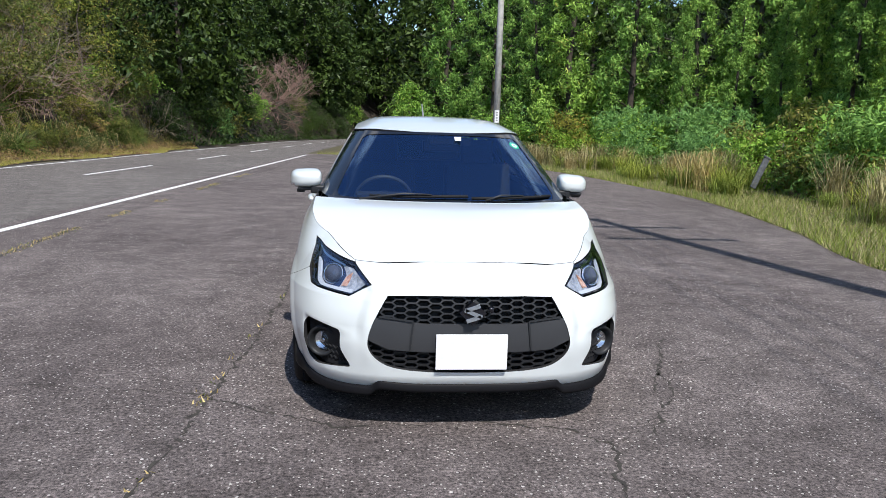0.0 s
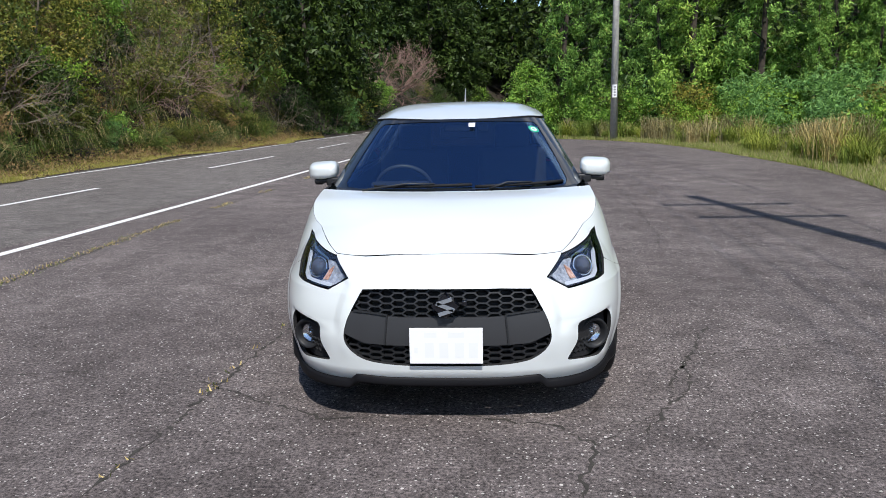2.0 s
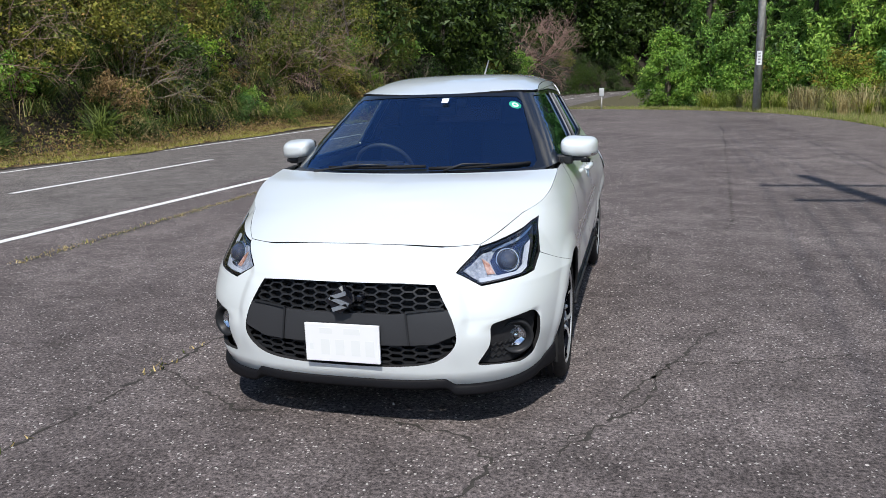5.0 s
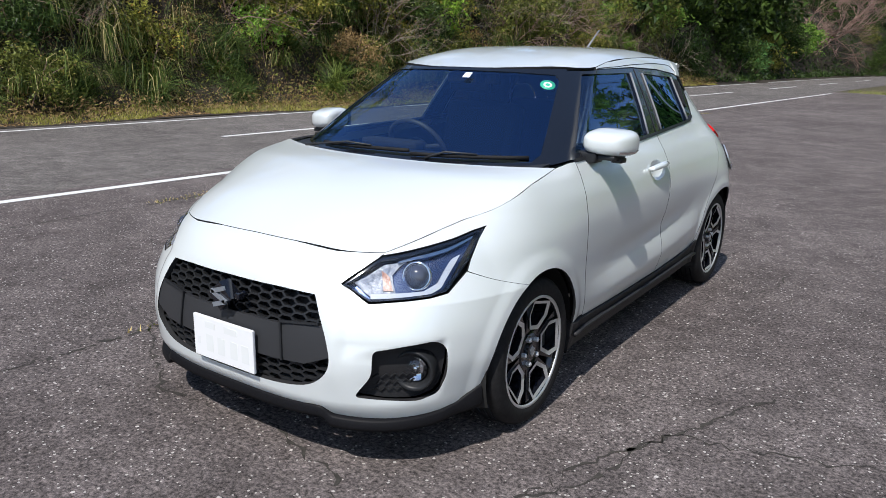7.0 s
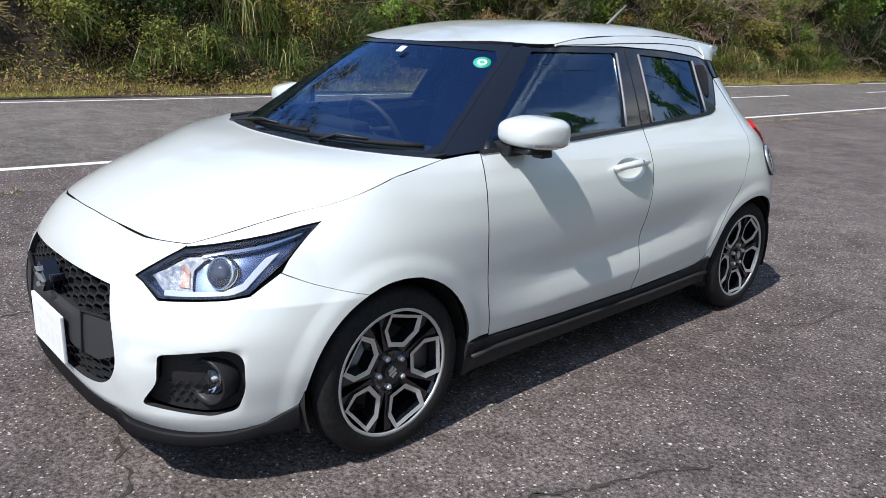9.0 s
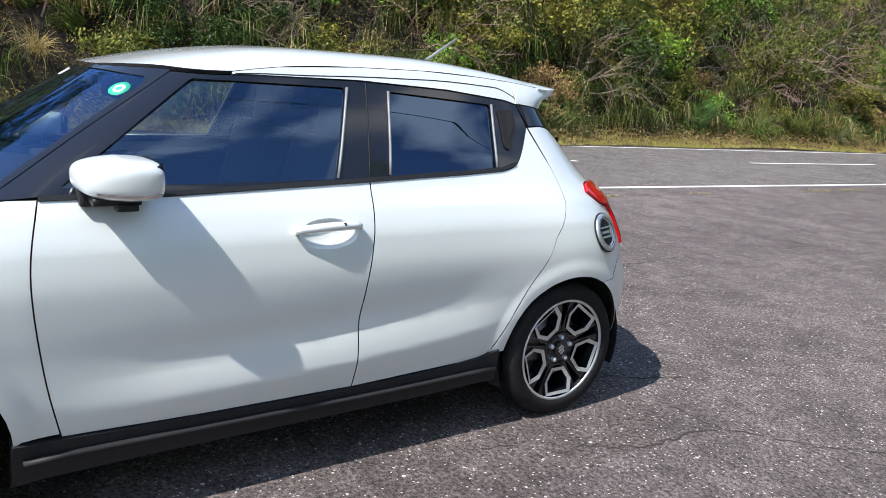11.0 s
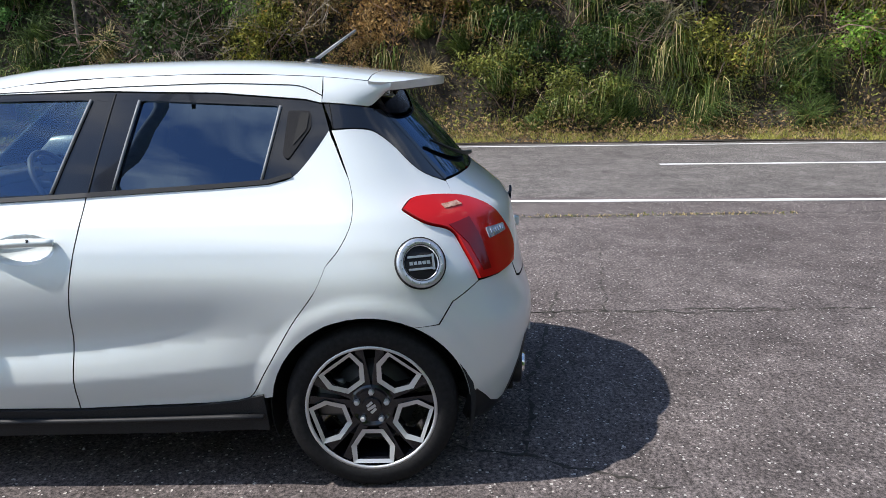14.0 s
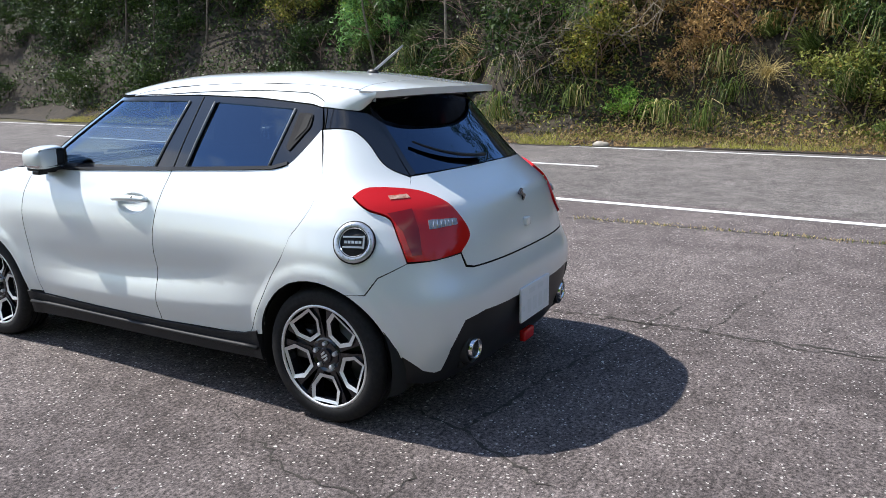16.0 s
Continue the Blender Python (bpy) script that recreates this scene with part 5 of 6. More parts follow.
def leaf_sheet(name, spots, ways, long, wide, mat, sag=0.0, rng=None, small=False):
    """Many leaves in one mesh: each a folded four-cornered blade at its spot, facing its way; small ones have three corners."""
    n = len(spots)
    ways = ways / np.maximum(np.linalg.norm(ways, axis=1, keepdims=True), 1e-6)
    axis = np.cross(ways, rng.normal(size=(n, 3)))
    axis /= np.maximum(np.linalg.norm(axis, axis=1, keepdims=True), 1e-6)
    if sag:
        axis = axis * (1 - sag) + np.array([0, 0, -sag])
        axis /= np.linalg.norm(axis, axis=1, keepdims=True)
    across = np.cross(ways, axis)
    across /= np.maximum(np.linalg.norm(across, axis=1, keepdims=True), 1e-6)
    size = (0.6 + 0.8 * rng.random((n, 1)))
    a, b = axis * size * long / 2, across * size * wide / 2
    fold = ways * size * wide * 0.18
    me = bpy.data.meshes.new(name)
    if small:
        v = np.stack([spots - a + 0.4 * b, spots + a, spots - 0.3 * a - b], 1).reshape(-1, 3)
    else:
        v = np.stack([spots - a, spots + b - fold, spots + a, spots - b - fold], 1).reshape(-1, 3)
    k = 3 if small else 4
    me.from_pydata(v.tolist(), [], np.arange(k * n).reshape(-1, k).tolist())
    me.materials.append(mat)
    return me


def lumpy_leaves(name, lumps, count, long, wide, mat, seed, sag=0.0, fill=0.35, small=True, shoots=0, reach=0.9):
    """Leaves over a heap of round lumps (centre, radii), and along arching shoots that stick out of it."""
    rng = np.random.default_rng(seed)
    loose, ways = [], []
    for _ in range(shoots):
        c, r = lumps[rng.integers(len(lumps))]
        d = rng.normal(size=3) * np.array([1, 1, 0.6]) + np.array([0, 0, 0.5])
        d /= np.linalg.norm(d)
        start, long_way = np.array(c) + d * np.array(r) * 0.5, reach * (0.5 + rng.random())
        for s in np.linspace(0.1, 1.0, 22):
            p = start + d * long_way * s + np.array([0, 0, -0.55 * long_way * s * s]) + 0.025 * rng.normal(size=3)
            loose.append(p)
            ways.append(rng.normal(size=3) + np.array([0, 0, 0.6]))
    area = np.array([r[0] * r[1] + r[1] * r[2] + r[0] * r[2] for _, r in lumps])
    pick = rng.choice(len(lumps), size=count, p=area / area.sum())
    mid, rad = np.array([c for c, _ in lumps])[pick], np.array([r for _, r in lumps])[pick]
    d = rng.normal(size=(count, 3))
    d /= np.linalg.norm(d, axis=1, keepdims=True)
    depth = 1.05 - fill * rng.random((count, 1)) ** 1.5 + 0.10 * rng.normal(size=(count, 1))
    spots, facing = mid + d * rad * depth, d + 0.65 * rng.normal(size=(count, 3)) + np.array([0, 0, 0.35])
    if loose:
        spots, facing = np.concatenate([spots, np.array(loose)]), np.concatenate([facing, np.array(ways)])
    return leaf_sheet(name, spots, facing, long, wide, mat, sag, rng, small)


def blades(name, count, high, spread, width, mat, seed, droop=0.6, foot=0.12):
    """A tuft of arching grass."""
    rng = np.random.default_rng(seed)
    v, f = [], []
    for _ in range(count):
        a, tall = rng.random() * 2 * math.pi, high * (0.55 + 0.6 * rng.random())
        out = spread * (0.3 + 0.9 * rng.random())
        x0, y0 = foot * rng.normal(), foot * rng.normal()
        side = np.array([-math.sin(a), math.cos(a), 0]) * width / 2
        k = len(v)
        for s, w in ((0, 1.0), (0.4, 0.9), (0.75, 0.6)):
            p = np.array([x0 + out * s ** 1.8 * math.cos(a), y0 + out * s ** 1.8 * math.sin(a), tall * (s - droop * s ** 3 * 0.55)])
            v += [p - side * w, p + side * w]
        v.append(np.array([x0 + out * 1.1 * math.cos(a), y0 + out * 1.1 * math.sin(a), tall * (1 - droop * 0.8)]))
        f += [(k, k + 1, k + 3, k + 2), (k + 2, k + 3, k + 5, k + 4), (k + 4, k + 5, k + 6)]
    me = bpy.data.meshes.new(name)
    me.from_pydata([tuple(p) for p in v], [], f)
    me.materials.append(mat)
    return me


def twigs(name, stems, mat, seed, length, levels=3, splits=4, thick=0.02, wild=0.5, rise=0.3, sides=3):
    """A branching skeleton of bare wood."""
    rng = np.random.default_rng(seed)
    v, f = [], []

    def grow(p, d, size, r, level):
        n = 3
        ring = None
        for i in range(n + 1):
            s = i / n
            rr = r * (1 - 0.55 * s)
            q = p + d * size * s
            u = np.cross(d, [0.3, 0.5, 0.8])
            u /= np.linalg.norm(u)
            w = np.cross(d, u)
            now = len(v)
            for k in range(sides):
                a = 2 * math.pi * k / sides
                v.append(q + (u * math.cos(a) + w * math.sin(a)) * rr)
            if ring is not None:
                f.extend((ring + k, ring + (k + 1) % sides, now + (k + 1) % sides, now + k) for k in range(sides))
            ring = now
            d = d + 0.12 * wild * rng.normal(size=3)
            d /= np.linalg.norm(d)
        end = p + d * size
        if level > 1:
            for j in range(splits):
                e = d + wild * rng.normal(size=3) + np.array([0, 0, rise])
                e /= np.linalg.norm(e)
                grow(p + d * size * (0.45 + 0.55 * (j + 1) / splits), e, size * (0.55 + 0.3 * rng.random()), r * 0.55, level - 1)

    for p, d in stems:
        d = np.array(d, float)
        grow(np.array(p, float), d / np.linalg.norm(d), length * (0.8 + 0.4 * rng.random()), thick, levels)
    me = bpy.data.meshes.new(name)
    me.from_pydata([tuple(p) for p in v], [], f)
    me.materials.append(mat)
    return me


def heap(rng, n, wide, high, low=0.0, size=0.45):
    """Centres and radii of the lumps of a bush."""
    out = []
    for _ in range(n):
        a, r = rng.random() * 2 * math.pi, wide * math.sqrt(rng.random()) * 0.7
        z = low + (high - low) * (0.15 + 0.75 * rng.random()) * (1 - 0.35 * (r / wide) ** 2)
        s = size * (0.6 + 0.7 * rng.random())
        out.append(((r * math.cos(a), r * math.sin(a), z), (s, s, s * 0.8)))
    return out


plant_rng = np.random.default_rng(7)
shrub_kinds, far_kinds = [], []
for k, (mat, long, wide, sag) in enumerate(((shrub_leaf, 0.085, 0.055, 0.2), (dry_leaf, 0.085, 0.040, 0.3), (bright_leaf, 0.085, 0.06, 0.1), (dark_leaf, 0.10, 0.05, 0.3), (blue_leaf, 0.11, 0.04, 0.2))):
    shrub_kinds.append(lumpy_leaves("shrub", heap(np.random.default_rng(k), 26, 1.25, 1.9, 0.05, 0.30), 2900, long * 1.08, wide * 1.08, mat, 20 + k, sag, 0.8, shoots=26))
    far_kinds.append(lumpy_leaves("shrub", heap(np.random.default_rng(30 + k), 30, 1.9, 3.6, 0.1, 0.52), 2500, long * 1.9, wide * 1.9, mat, 40 + k, sag, 0.7, shoots=28, reach=1.2))
tuft_kinds = [blades("grass_tuft", 150, 1.15, 0.75, 0.016, grass_blade, 50), blades("grass_tuft", 150, 0.9, 0.7, 0.014, grass_blade, 51, 0.9), blades("grass_tuft", 130, 1.3, 0.6, 0.014, dry_blade, 52, 0.5)]
hang_kinds = [blades("grass_tuft", 190, 1.25, 1.15, 0.018, hanging_blade, 53, 1.15), blades("grass_tuft", 170, 1.0, 1.3, 0.016, hanging_blade, 54, 1.3, 0.2), blades("grass_tuft", 120, 1.1, 1.0, 0.014, dry_blade, 55, 1.1)]
stick_kinds = [twigs("dry_brush", [((0.15 * math.cos(a), 0.15 * math.sin(a), 0), (0.6 * math.cos(a), 0.6 * math.sin(a), 0.8)) for a in (0, 0.9, 1.7, 2.5, 3.3, 4.2, 5.2)], mat, 60 + k, 1.0, 3, 4, 0.012, 0.5, 0.0)
               for k, mat in enumerate((pale_twig, brown_twig))]


shrub_stem = twigs("stem", [((0.1 * math.cos(a), 0.1 * math.sin(a), 0), (0.55 * math.cos(a), 0.55 * math.sin(a), 0.9)) for a in (0.3, 1.9, 3.2, 4.6)], brown_twig, 90, 0.95, 2, 3, 0.022, 0.5, 0.25)


def plant(mesh, name, label, category, group, x, y, z, scale=1.0, turn=0.0, lean=(0, 0), tall=1.0):
    ob = tagged(new(name, mesh), label, category, group)
    ob.matrix_world = Matrix.LocRotScale((x, y, z), Euler((lean[0], lean[1], turn)), (scale, scale, scale * tall))
    if name == "shrub":
        stem = new("stem", shrub_stem)
        stem.parent = ob
    return ob


def bank_height(d):
    return bank_curve(d) if d > 0 else 0.0


bank_curve = smooth_curve([(0, 0.0), (0.9, 0.10), (1.5, 0.45), (2.3, 1.5), (3.6, 3.2), (5.5, 5.0), (9, 7.6), (16, 11), (40, 18), (90, 26)])
FOOT = FAR - 0.35


def foot_x(y):
    return FOOT + road_x(y) - (0.5 * math.sin(0.37 * y) + 0.35 * math.sin(0.9 * y + 1)) * 0.6 - 0.5 - (0.9 if y < -6 else 0.0)


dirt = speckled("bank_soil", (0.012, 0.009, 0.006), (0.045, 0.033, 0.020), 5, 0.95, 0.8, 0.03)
rows = []
for y in np.linspace(-75, 120, 150):
    row = []
    for d in (-0.5, 0, 0.9, 1.5, 2.0, 2.6, 3.2, 3.8, 4.6, 5.6, 7, 9, 12, 16, 24, 40, 90):
        rough = 0.25 * noise.noise(Vector((d * 0.8, y * 0.5, 3))) + 0.12 * noise.noise(Vector((d * 2.2, y * 1.7, 8)))
        row.append((foot_x(y) - d + (rough if d > 1 else 0), y, max(0.0, bank_height(d) + (rough if d > 1 else 0)) + 0.004))
    rows.append(row)
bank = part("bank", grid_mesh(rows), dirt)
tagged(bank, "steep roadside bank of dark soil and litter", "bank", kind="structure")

# added unseen rise: blocks sky between the trees, coloured dark as deep forest shade
forest_gap_shade = speckled("forest_gap_shade", (0.006, 0.011, 0.004), (0.022, 0.034, 0.011), 0.9, 0.95, 0.8, 0.2, 0.1)
rows = []
for k in range(13):
    out = 4.5 * k
    row = []
    for a in np.linspace(-0.15, 1.95, 42):
        r = 34 + out if a < 0.9 else 34 + out + 84 * ramp((a - 0.9) / 0.55)
        x, yy = 4 + r * math.cos(a), 2 + r * math.sin(a)
        row.append((x, yy, -0.1 + 24 * ramp(out / 54) + 1.6 * noise.noise(Vector((x * 0.12, yy * 0.12, 4))) * min(1.0, out / 9)))
    rows.append(row)
slope = part("hillside", grid_mesh(rows), forest_gap_shade)
tagged(slope, "added dark backdrop behind the trees, for shaded forest gaps", "hillside", kind="structure")

# shrubs, tufts and dry brush on the bank; denser where the road passes the car
labels = ("olive green shrub with small leaves on the bank", "tan half-withered brush on the roadside bank", "bright green leafy shrub on the bank", "evergreen shrub on the bank, its leaves darkened for shade", "green pinnate-leaved shrub on the bank")
y = -48.0
while y < 108:
    near = -16 < y < 32
    for d in (1.5, 2.3, 3.2, 4.4, 5.8) if near else (1.8, 3.6, 6.0):
        dd, yy = d + 0.5 * plant_rng.normal(), y + 0.8 * plant_rng.normal()
        if 68 < yy < 81 and dd < 5.5:
            continue
        shade = -14 < yy < -3 and dd < 2.6
        if shade and plant_rng.random() < 0.40 or dd < 1.2:
            continue
        # mostly the darkened kind on the shaded stretches, below -4 and past 34
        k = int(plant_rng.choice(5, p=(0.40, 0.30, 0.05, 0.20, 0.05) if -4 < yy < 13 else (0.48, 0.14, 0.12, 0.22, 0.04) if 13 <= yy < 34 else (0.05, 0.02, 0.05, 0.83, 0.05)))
        big = (0.55 + 0.5 * plant_rng.random()) if dd < 2.3 else (0.8 + 0.6 * plant_rng.random())
        z = bank_height(dd) - 0.25
        if near:
            plant(shrub_kinds[k], "shrub", labels[k], "shrub", "shrubs on the bank", foot_x(yy) - dd, yy, z, big, plant_rng.random() * 6.28, (0.2 * plant_rng.normal(), 0.25))
        else:
            plant(far_kinds[k], "shrub", labels[k], "shrub", "shrubs on the bank", foot_x(yy) - dd, yy, z, 0.6 + 0.4 * plant_rng.random(), plant_rng.random() * 6.28)
    y += 1.5 if near else 3.3
for _ in range(140):
    yy, dd = -12 + 48 * plant_rng.random(), 1.25 + 4.4 * plant_rng.random() ** 1.4
    if -14 < yy < 0 and plant_rng.random() < 0.6:
        continue
    k = int(plant_rng.choice(3, p=(0.46, 0.44, 0.10)))
    plant(hang_kinds[k], "grass_tuft", ("long green grass tuft arching down the bank", "drooping green grass tuft on the bank", "straw-coloured grass tuft on the bank")[k], "grass", "grass tufts on the bank",
          foot_x(yy) - dd + 0.15, yy, bank_height(dd) + (0.25 if dd > 2 else 0.0), 0.55 + 0.6 * plant_rng.random(), plant_rng.random() * 6.28, (0.15 * plant_rng.normal(), 0.75))
for _ in range(64):
    yy, dd = -8 + 46 * plant_rng.random(), 1.7 + 4.5 * plant_rng.random()
    k = int(plant_rng.random() < 0.5)
    plant(stick_kinds[k], "dry_brush", ("pale bare twigs of dead brush on the bank", "brown bare twigs of dead brush on the bank")[k], "dead brush", "dry brush on the bank",
          foot_x(yy) - dd + 0.3, yy, bank_height(dd) + 0.1, 0.7 + 0.9 * plant_rng.random(), plant_rng.random() * 6.28, (0.5 * plant_rng.normal(), 0.7))


# low leaves all over the bank
def undergrowth(name, label, mat, count, seed, y0, y1, d0, d1, long, wide):
    rng = np.random.default_rng(seed)
    ys, ds = y0 + (y1 - y0) * rng.random(count), d0 + (d1 - d0) * rng.random(count) ** 1.2
    p = np.array([(foot_x(b) - a, b, bank_height(a) + 0.04 + 0.32 * rng.random() ** 2) for a, b in zip(ds, ys)])
    w = rng.normal(size=(count, 3)) + np.array([0.8, 0, 0.8])
    return tagged(new(name, leaf_sheet(name, p, w, long, wide, mat, 0.2, rng, True)), label, "undergrowth", kind="stuff")


undergrowth("undergrowth", "green creeping undergrowth covering the bank", shrub_leaf, 60000, 71, -4, 42, 0.8, 7, 0.085, 0.05)
# the darkened leaves below carry the shade of the bank's two ends
undergrowth("undergrowth", "sparse green leaves on the bank, darkened for its shade", dark_leaf, 40000, 74, -32, -1, 1.3, 9, 0.13, 0.08)
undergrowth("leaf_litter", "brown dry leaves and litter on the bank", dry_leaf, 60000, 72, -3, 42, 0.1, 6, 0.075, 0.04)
undergrowth("undergrowth", "green creepers covering the bank, darkened for its shade", dark_leaf, 26000, 73, 40, 100, 0.3, 9, 0.22, 0.13)


# verge grass as one sheet of short blades
def turf(name, label, places, mats, high, seed):
    rng = np.random.default_rng(seed)
    n = len(places)
    p = np.array(places)
    a = rng.random(n) * 2 * math.pi
    side = np.stack([np.cos(a), np.sin(a), 0 * a], 1) * 0.006
    tip = np.stack([0.5 * rng.normal(size=n), 0.5 * rng.normal(size=n), 0.7 + 0.5 * rng.random(n)], 1) * high * (0.5 + rng.random((n, 1)))
    v = np.stack([p - side, p + side, p + tip], 1).reshape(-1, 3)
    me = bpy.data.meshes.new(name)
    me.from_pydata(v.tolist(), [], np.arange(3 * n).reshape(-1, 3).tolist())
    for m in mats:
        me.materials.append(m)
    me.polygons.foreach_set("material_index", rng.integers(0, len(mats), n).tolist())
    return tagged(new(name, me), label, "grass", kind="stuff")


spots, litter = [], []
for _ in range(115000):
    yy = -24 + 64 * plant_rng.random()
    d = -0.34 + 2.0 * plant_rng.random() ** 1.15
    worn = noise.noise(Vector((yy * 0.8, d * 1.6, 5.0))) + 0.5 * noise.noise(Vector((yy * 3.1, d * 4.0, 9.0)))
    if worn > -0.05 - 0.25 * (0.4 < d < 1.2):
        spots.append((foot_x(yy) - d, yy, bank_height(d)))
    elif worn < -0.1 and plant_rng.random() < 0.35:
        litter.append((foot_x(yy) - d, yy, bank_height(d) + 0.02))
turf("verge_grass", "short yellow-green grass along the far road edge", spots, (verge_blade, verge_blade, verge_blade, dry_blade), 0.085, 3)
litter_rng = np.random.default_rng(8)
tagged(new("verge_litter", leaf_sheet("verge_litter", np.array(litter), litter_rng.normal(size=(len(litter), 3)) * 0.5 + np.array([0, 0, 1.0]), 0.08, 0.04, dry_leaf, 0.0, litter_rng, True)), "dry brown leaves lying on the verge", "leaf litter", kind="stuff")
spots = []
for _ in range(52000):
    yy = -6 + 42 * plant_rng.random()
    d = 0.02 + 2.6 * plant_rng.random() ** 1.5
    spots.append((lot_edge(yy) + d, yy, 0.0))
turf("lot_grass", "short green grass along the lot edge", spots, (grass_blade, grass_blade, dry_blade), 0.13, 4)

# long arching grass in clumps all over the bank
def long_grass(name, label, clumps, count, mats, seed):
    """Clumps (x, y, z, size) of blades that rise, then hang down the slope."""
    rng = np.random.default_rng(seed)
    c = np.repeat(np.array(clumps), count, axis=0)
    n = len(c)
    a = rng.normal(size=n) * 0.9
    size = c[:, 3:4] * (0.5 + 0.8 * rng.random((n, 1)))
    way = np.stack([np.cos(a), np.sin(a), 0 * a], 1)
    side = np.stack([-np.sin(a), np.cos(a), 0 * a], 1) * 0.009
    up = np.array([0, 0, 1.0])
    p0 = c[:, :3] + np.stack([0.10 * rng.normal(size=n), 0.16 * rng.normal(size=n), 0 * a], 1)
    p1 = p0 + (0.30 * way + 0.62 * up) * size
    p2 = p0 + (0.75 * way + 0.52 * up) * size
    p3 = p0 + (1.10 * way + (-0.10 - 0.2 * rng.random((n, 1))) * up) * size
    v = np.stack([p0 - side, p0 + side, p1 - side, p1 + side, p2 - 0.7 * side, p2 + 0.7 * side, p3], 1).reshape(-1, 3)
    k = np.arange(n)[:, None] * 7
    quads = np.concatenate([k + np.array([0, 1, 3, 2]), k + np.array([2, 3, 5, 4])]).tolist()
    tips = (k + np.array([4, 5, 6])).tolist()
    me = bpy.data.meshes.new(name)
    me.from_pydata(v.tolist(), [], quads + tips)
    for m in mats:
        me.materials.append(m)
    pick = rng.integers(0, len(mats), n)
    me.polygons.foreach_set("material_index", np.concatenate([pick, pick, pick]).tolist())
    return tagged(new(name, me), label, "grass", kind="stuff")


grass_rng = np.random.default_rng(15)
clumps = []
for _ in range(230):
    yy, d = -12 + 46 * grass_rng.random(), 1.1 + 3.6 * grass_rng.random()
    if not (-12 < yy < -2 and grass_rng.random() < 0.6):
        clumps.append((foot_x(yy) - d, yy, bank_height(d) + 0.05 + 0.3 * grass_rng.random(), 0.5 + 0.55 * grass_rng.random()))
long_grass("bank_grass", "long arching grass hanging over the bank", clumps, 42, (hanging_blade, hanging_blade, hanging_blade, hanging_blade, hanging_blade, dry_blade), 16)

# reeds and bushes beyond the lot
for _ in range(105):
    yy = -3 + 36 * plant_rng.random()
    k = int(plant_rng.choice(3, p=(0.35, 0.25, 0.4)))
    plant(tuft_kinds[k], "grass_tuft", ("tall green grass beside the parking area", "tall green grass beside the parking area", "tall straw-coloured grass beside the parking area")[k], "grass", "tall grass by the lot",
          lot_edge(yy) + 0.9 + 2.6 * plant_rng.random(), yy, 0.0, 0.7 + 0.55 * plant_rng.random(), plant_rng.random() * 6.28)
for _ in range(56):
    yy = -2 + 37 * plant_rng.random()
    k = int(plant_rng.choice(5, p=(0.12, 0.02, 0.40, 0.06, 0.40)))
    plant(far_kinds[k], "shrub", ("green shrub behind the tall grass", "green shrub behind the tall grass", "bright green shrub behind the tall grass", "dark shrub behind the tall grass", "feathery green shrub behind the tall grass")[k], "shrub", "shrubs beyond the lot",
          lot_edge(yy) + 3.4 + 4.5 * plant_rng.random(), yy, -0.3, 0.45 + 0.55 * plant_rng.random(), plant_rng.random() * 6.28)


# ---- trees ----
def tree_kind(name, seed, mat, high, crown_from, radius, leaves, long, wide, sag=0.15, cone=False, trunk=0.22, wood=bark):
    """A trunk with limbs, and a crown of leaf clumps with gaps between them."""
    rng = np.random.default_rng(seed)
    lumps, limbs = [], []
    n = 80 if cone else 52
    for i in range(n):
        s = (i + 0.5) / n
        z = crown_from + (high - crown_from) * s
        wide_here = radius * ((1.0 - 0.75 * s ** 1.4) if cone else math.sin(math.pi * min(1, 0.22 + 0.78 * s)) ** 0.7)
        a = i * 2.4 + rng.random()
        r = wide_here * (0.35 + 0.6 * rng.random())
        size = (0.23 if cone else 0.26) * radius * (0.7 + 0.6 * rng.random()) * (1.0 - 0.35 * s)
        c = (r * math.cos(a), r * math.sin(a), z)
        lumps.append((c, (size, size, size * (1.15 if cone else 0.8))))
        limbs.append(((0, 0, z - 0.4 * r), c))
    bm = sweep([(0.15 * math.sin(k), 0.12 * math.cos(1.7 * k), high * 0.92 * k / 6) for k in range(7)], lambda s: trunk * (1.15 - 0.95 * s), 8)
    for p, q in limbs[::4]:
        p, q = Vector(p), Vector(q)
        extra = sweep([p, p.lerp(q, 0.5) + Vector((0, 0, 0.1)), q], lambda s: trunk * 0.28 * (1 - 0.7 * s), 5)
        me = bpy.data.meshes.new("limb")
        extra.to_mesh(me)
        extra.free()
        bm.from_mesh(me)
        bpy.data.meshes.remove(me)
    ob = part(name, bm, wood)
    crown = new("crown", lumpy_leaves("crown", lumps, leaves, long, wide, mat, seed + 1, sag, 0.7, shoots=leaves // 90, reach=0.35 * radius))
    crown.parent = ob
    return ob


def grove(kinds, places, label, group):
    """Copies of the kinds at places (x, y, scale); the kinds themselves stand at the first of them."""
    for i, (x, y, s) in enumerate(places):
        src = kinds[i % len(kinds)]
        m = Matrix.LocRotScale((x, y, -0.1 + (bank_height(foot_x(y) - x) if x < foot_x(y) else 0.0)), Euler((0, 0, 2.1 * i)), None) @ Matrix.Scale(s, 4)
        if i < len(kinds):
            src.matrix_world = m
            tagged(src, label, "tree", group)
        else:
            ob = copy_thing(src, m)
            ob.scale = (s, s, s)


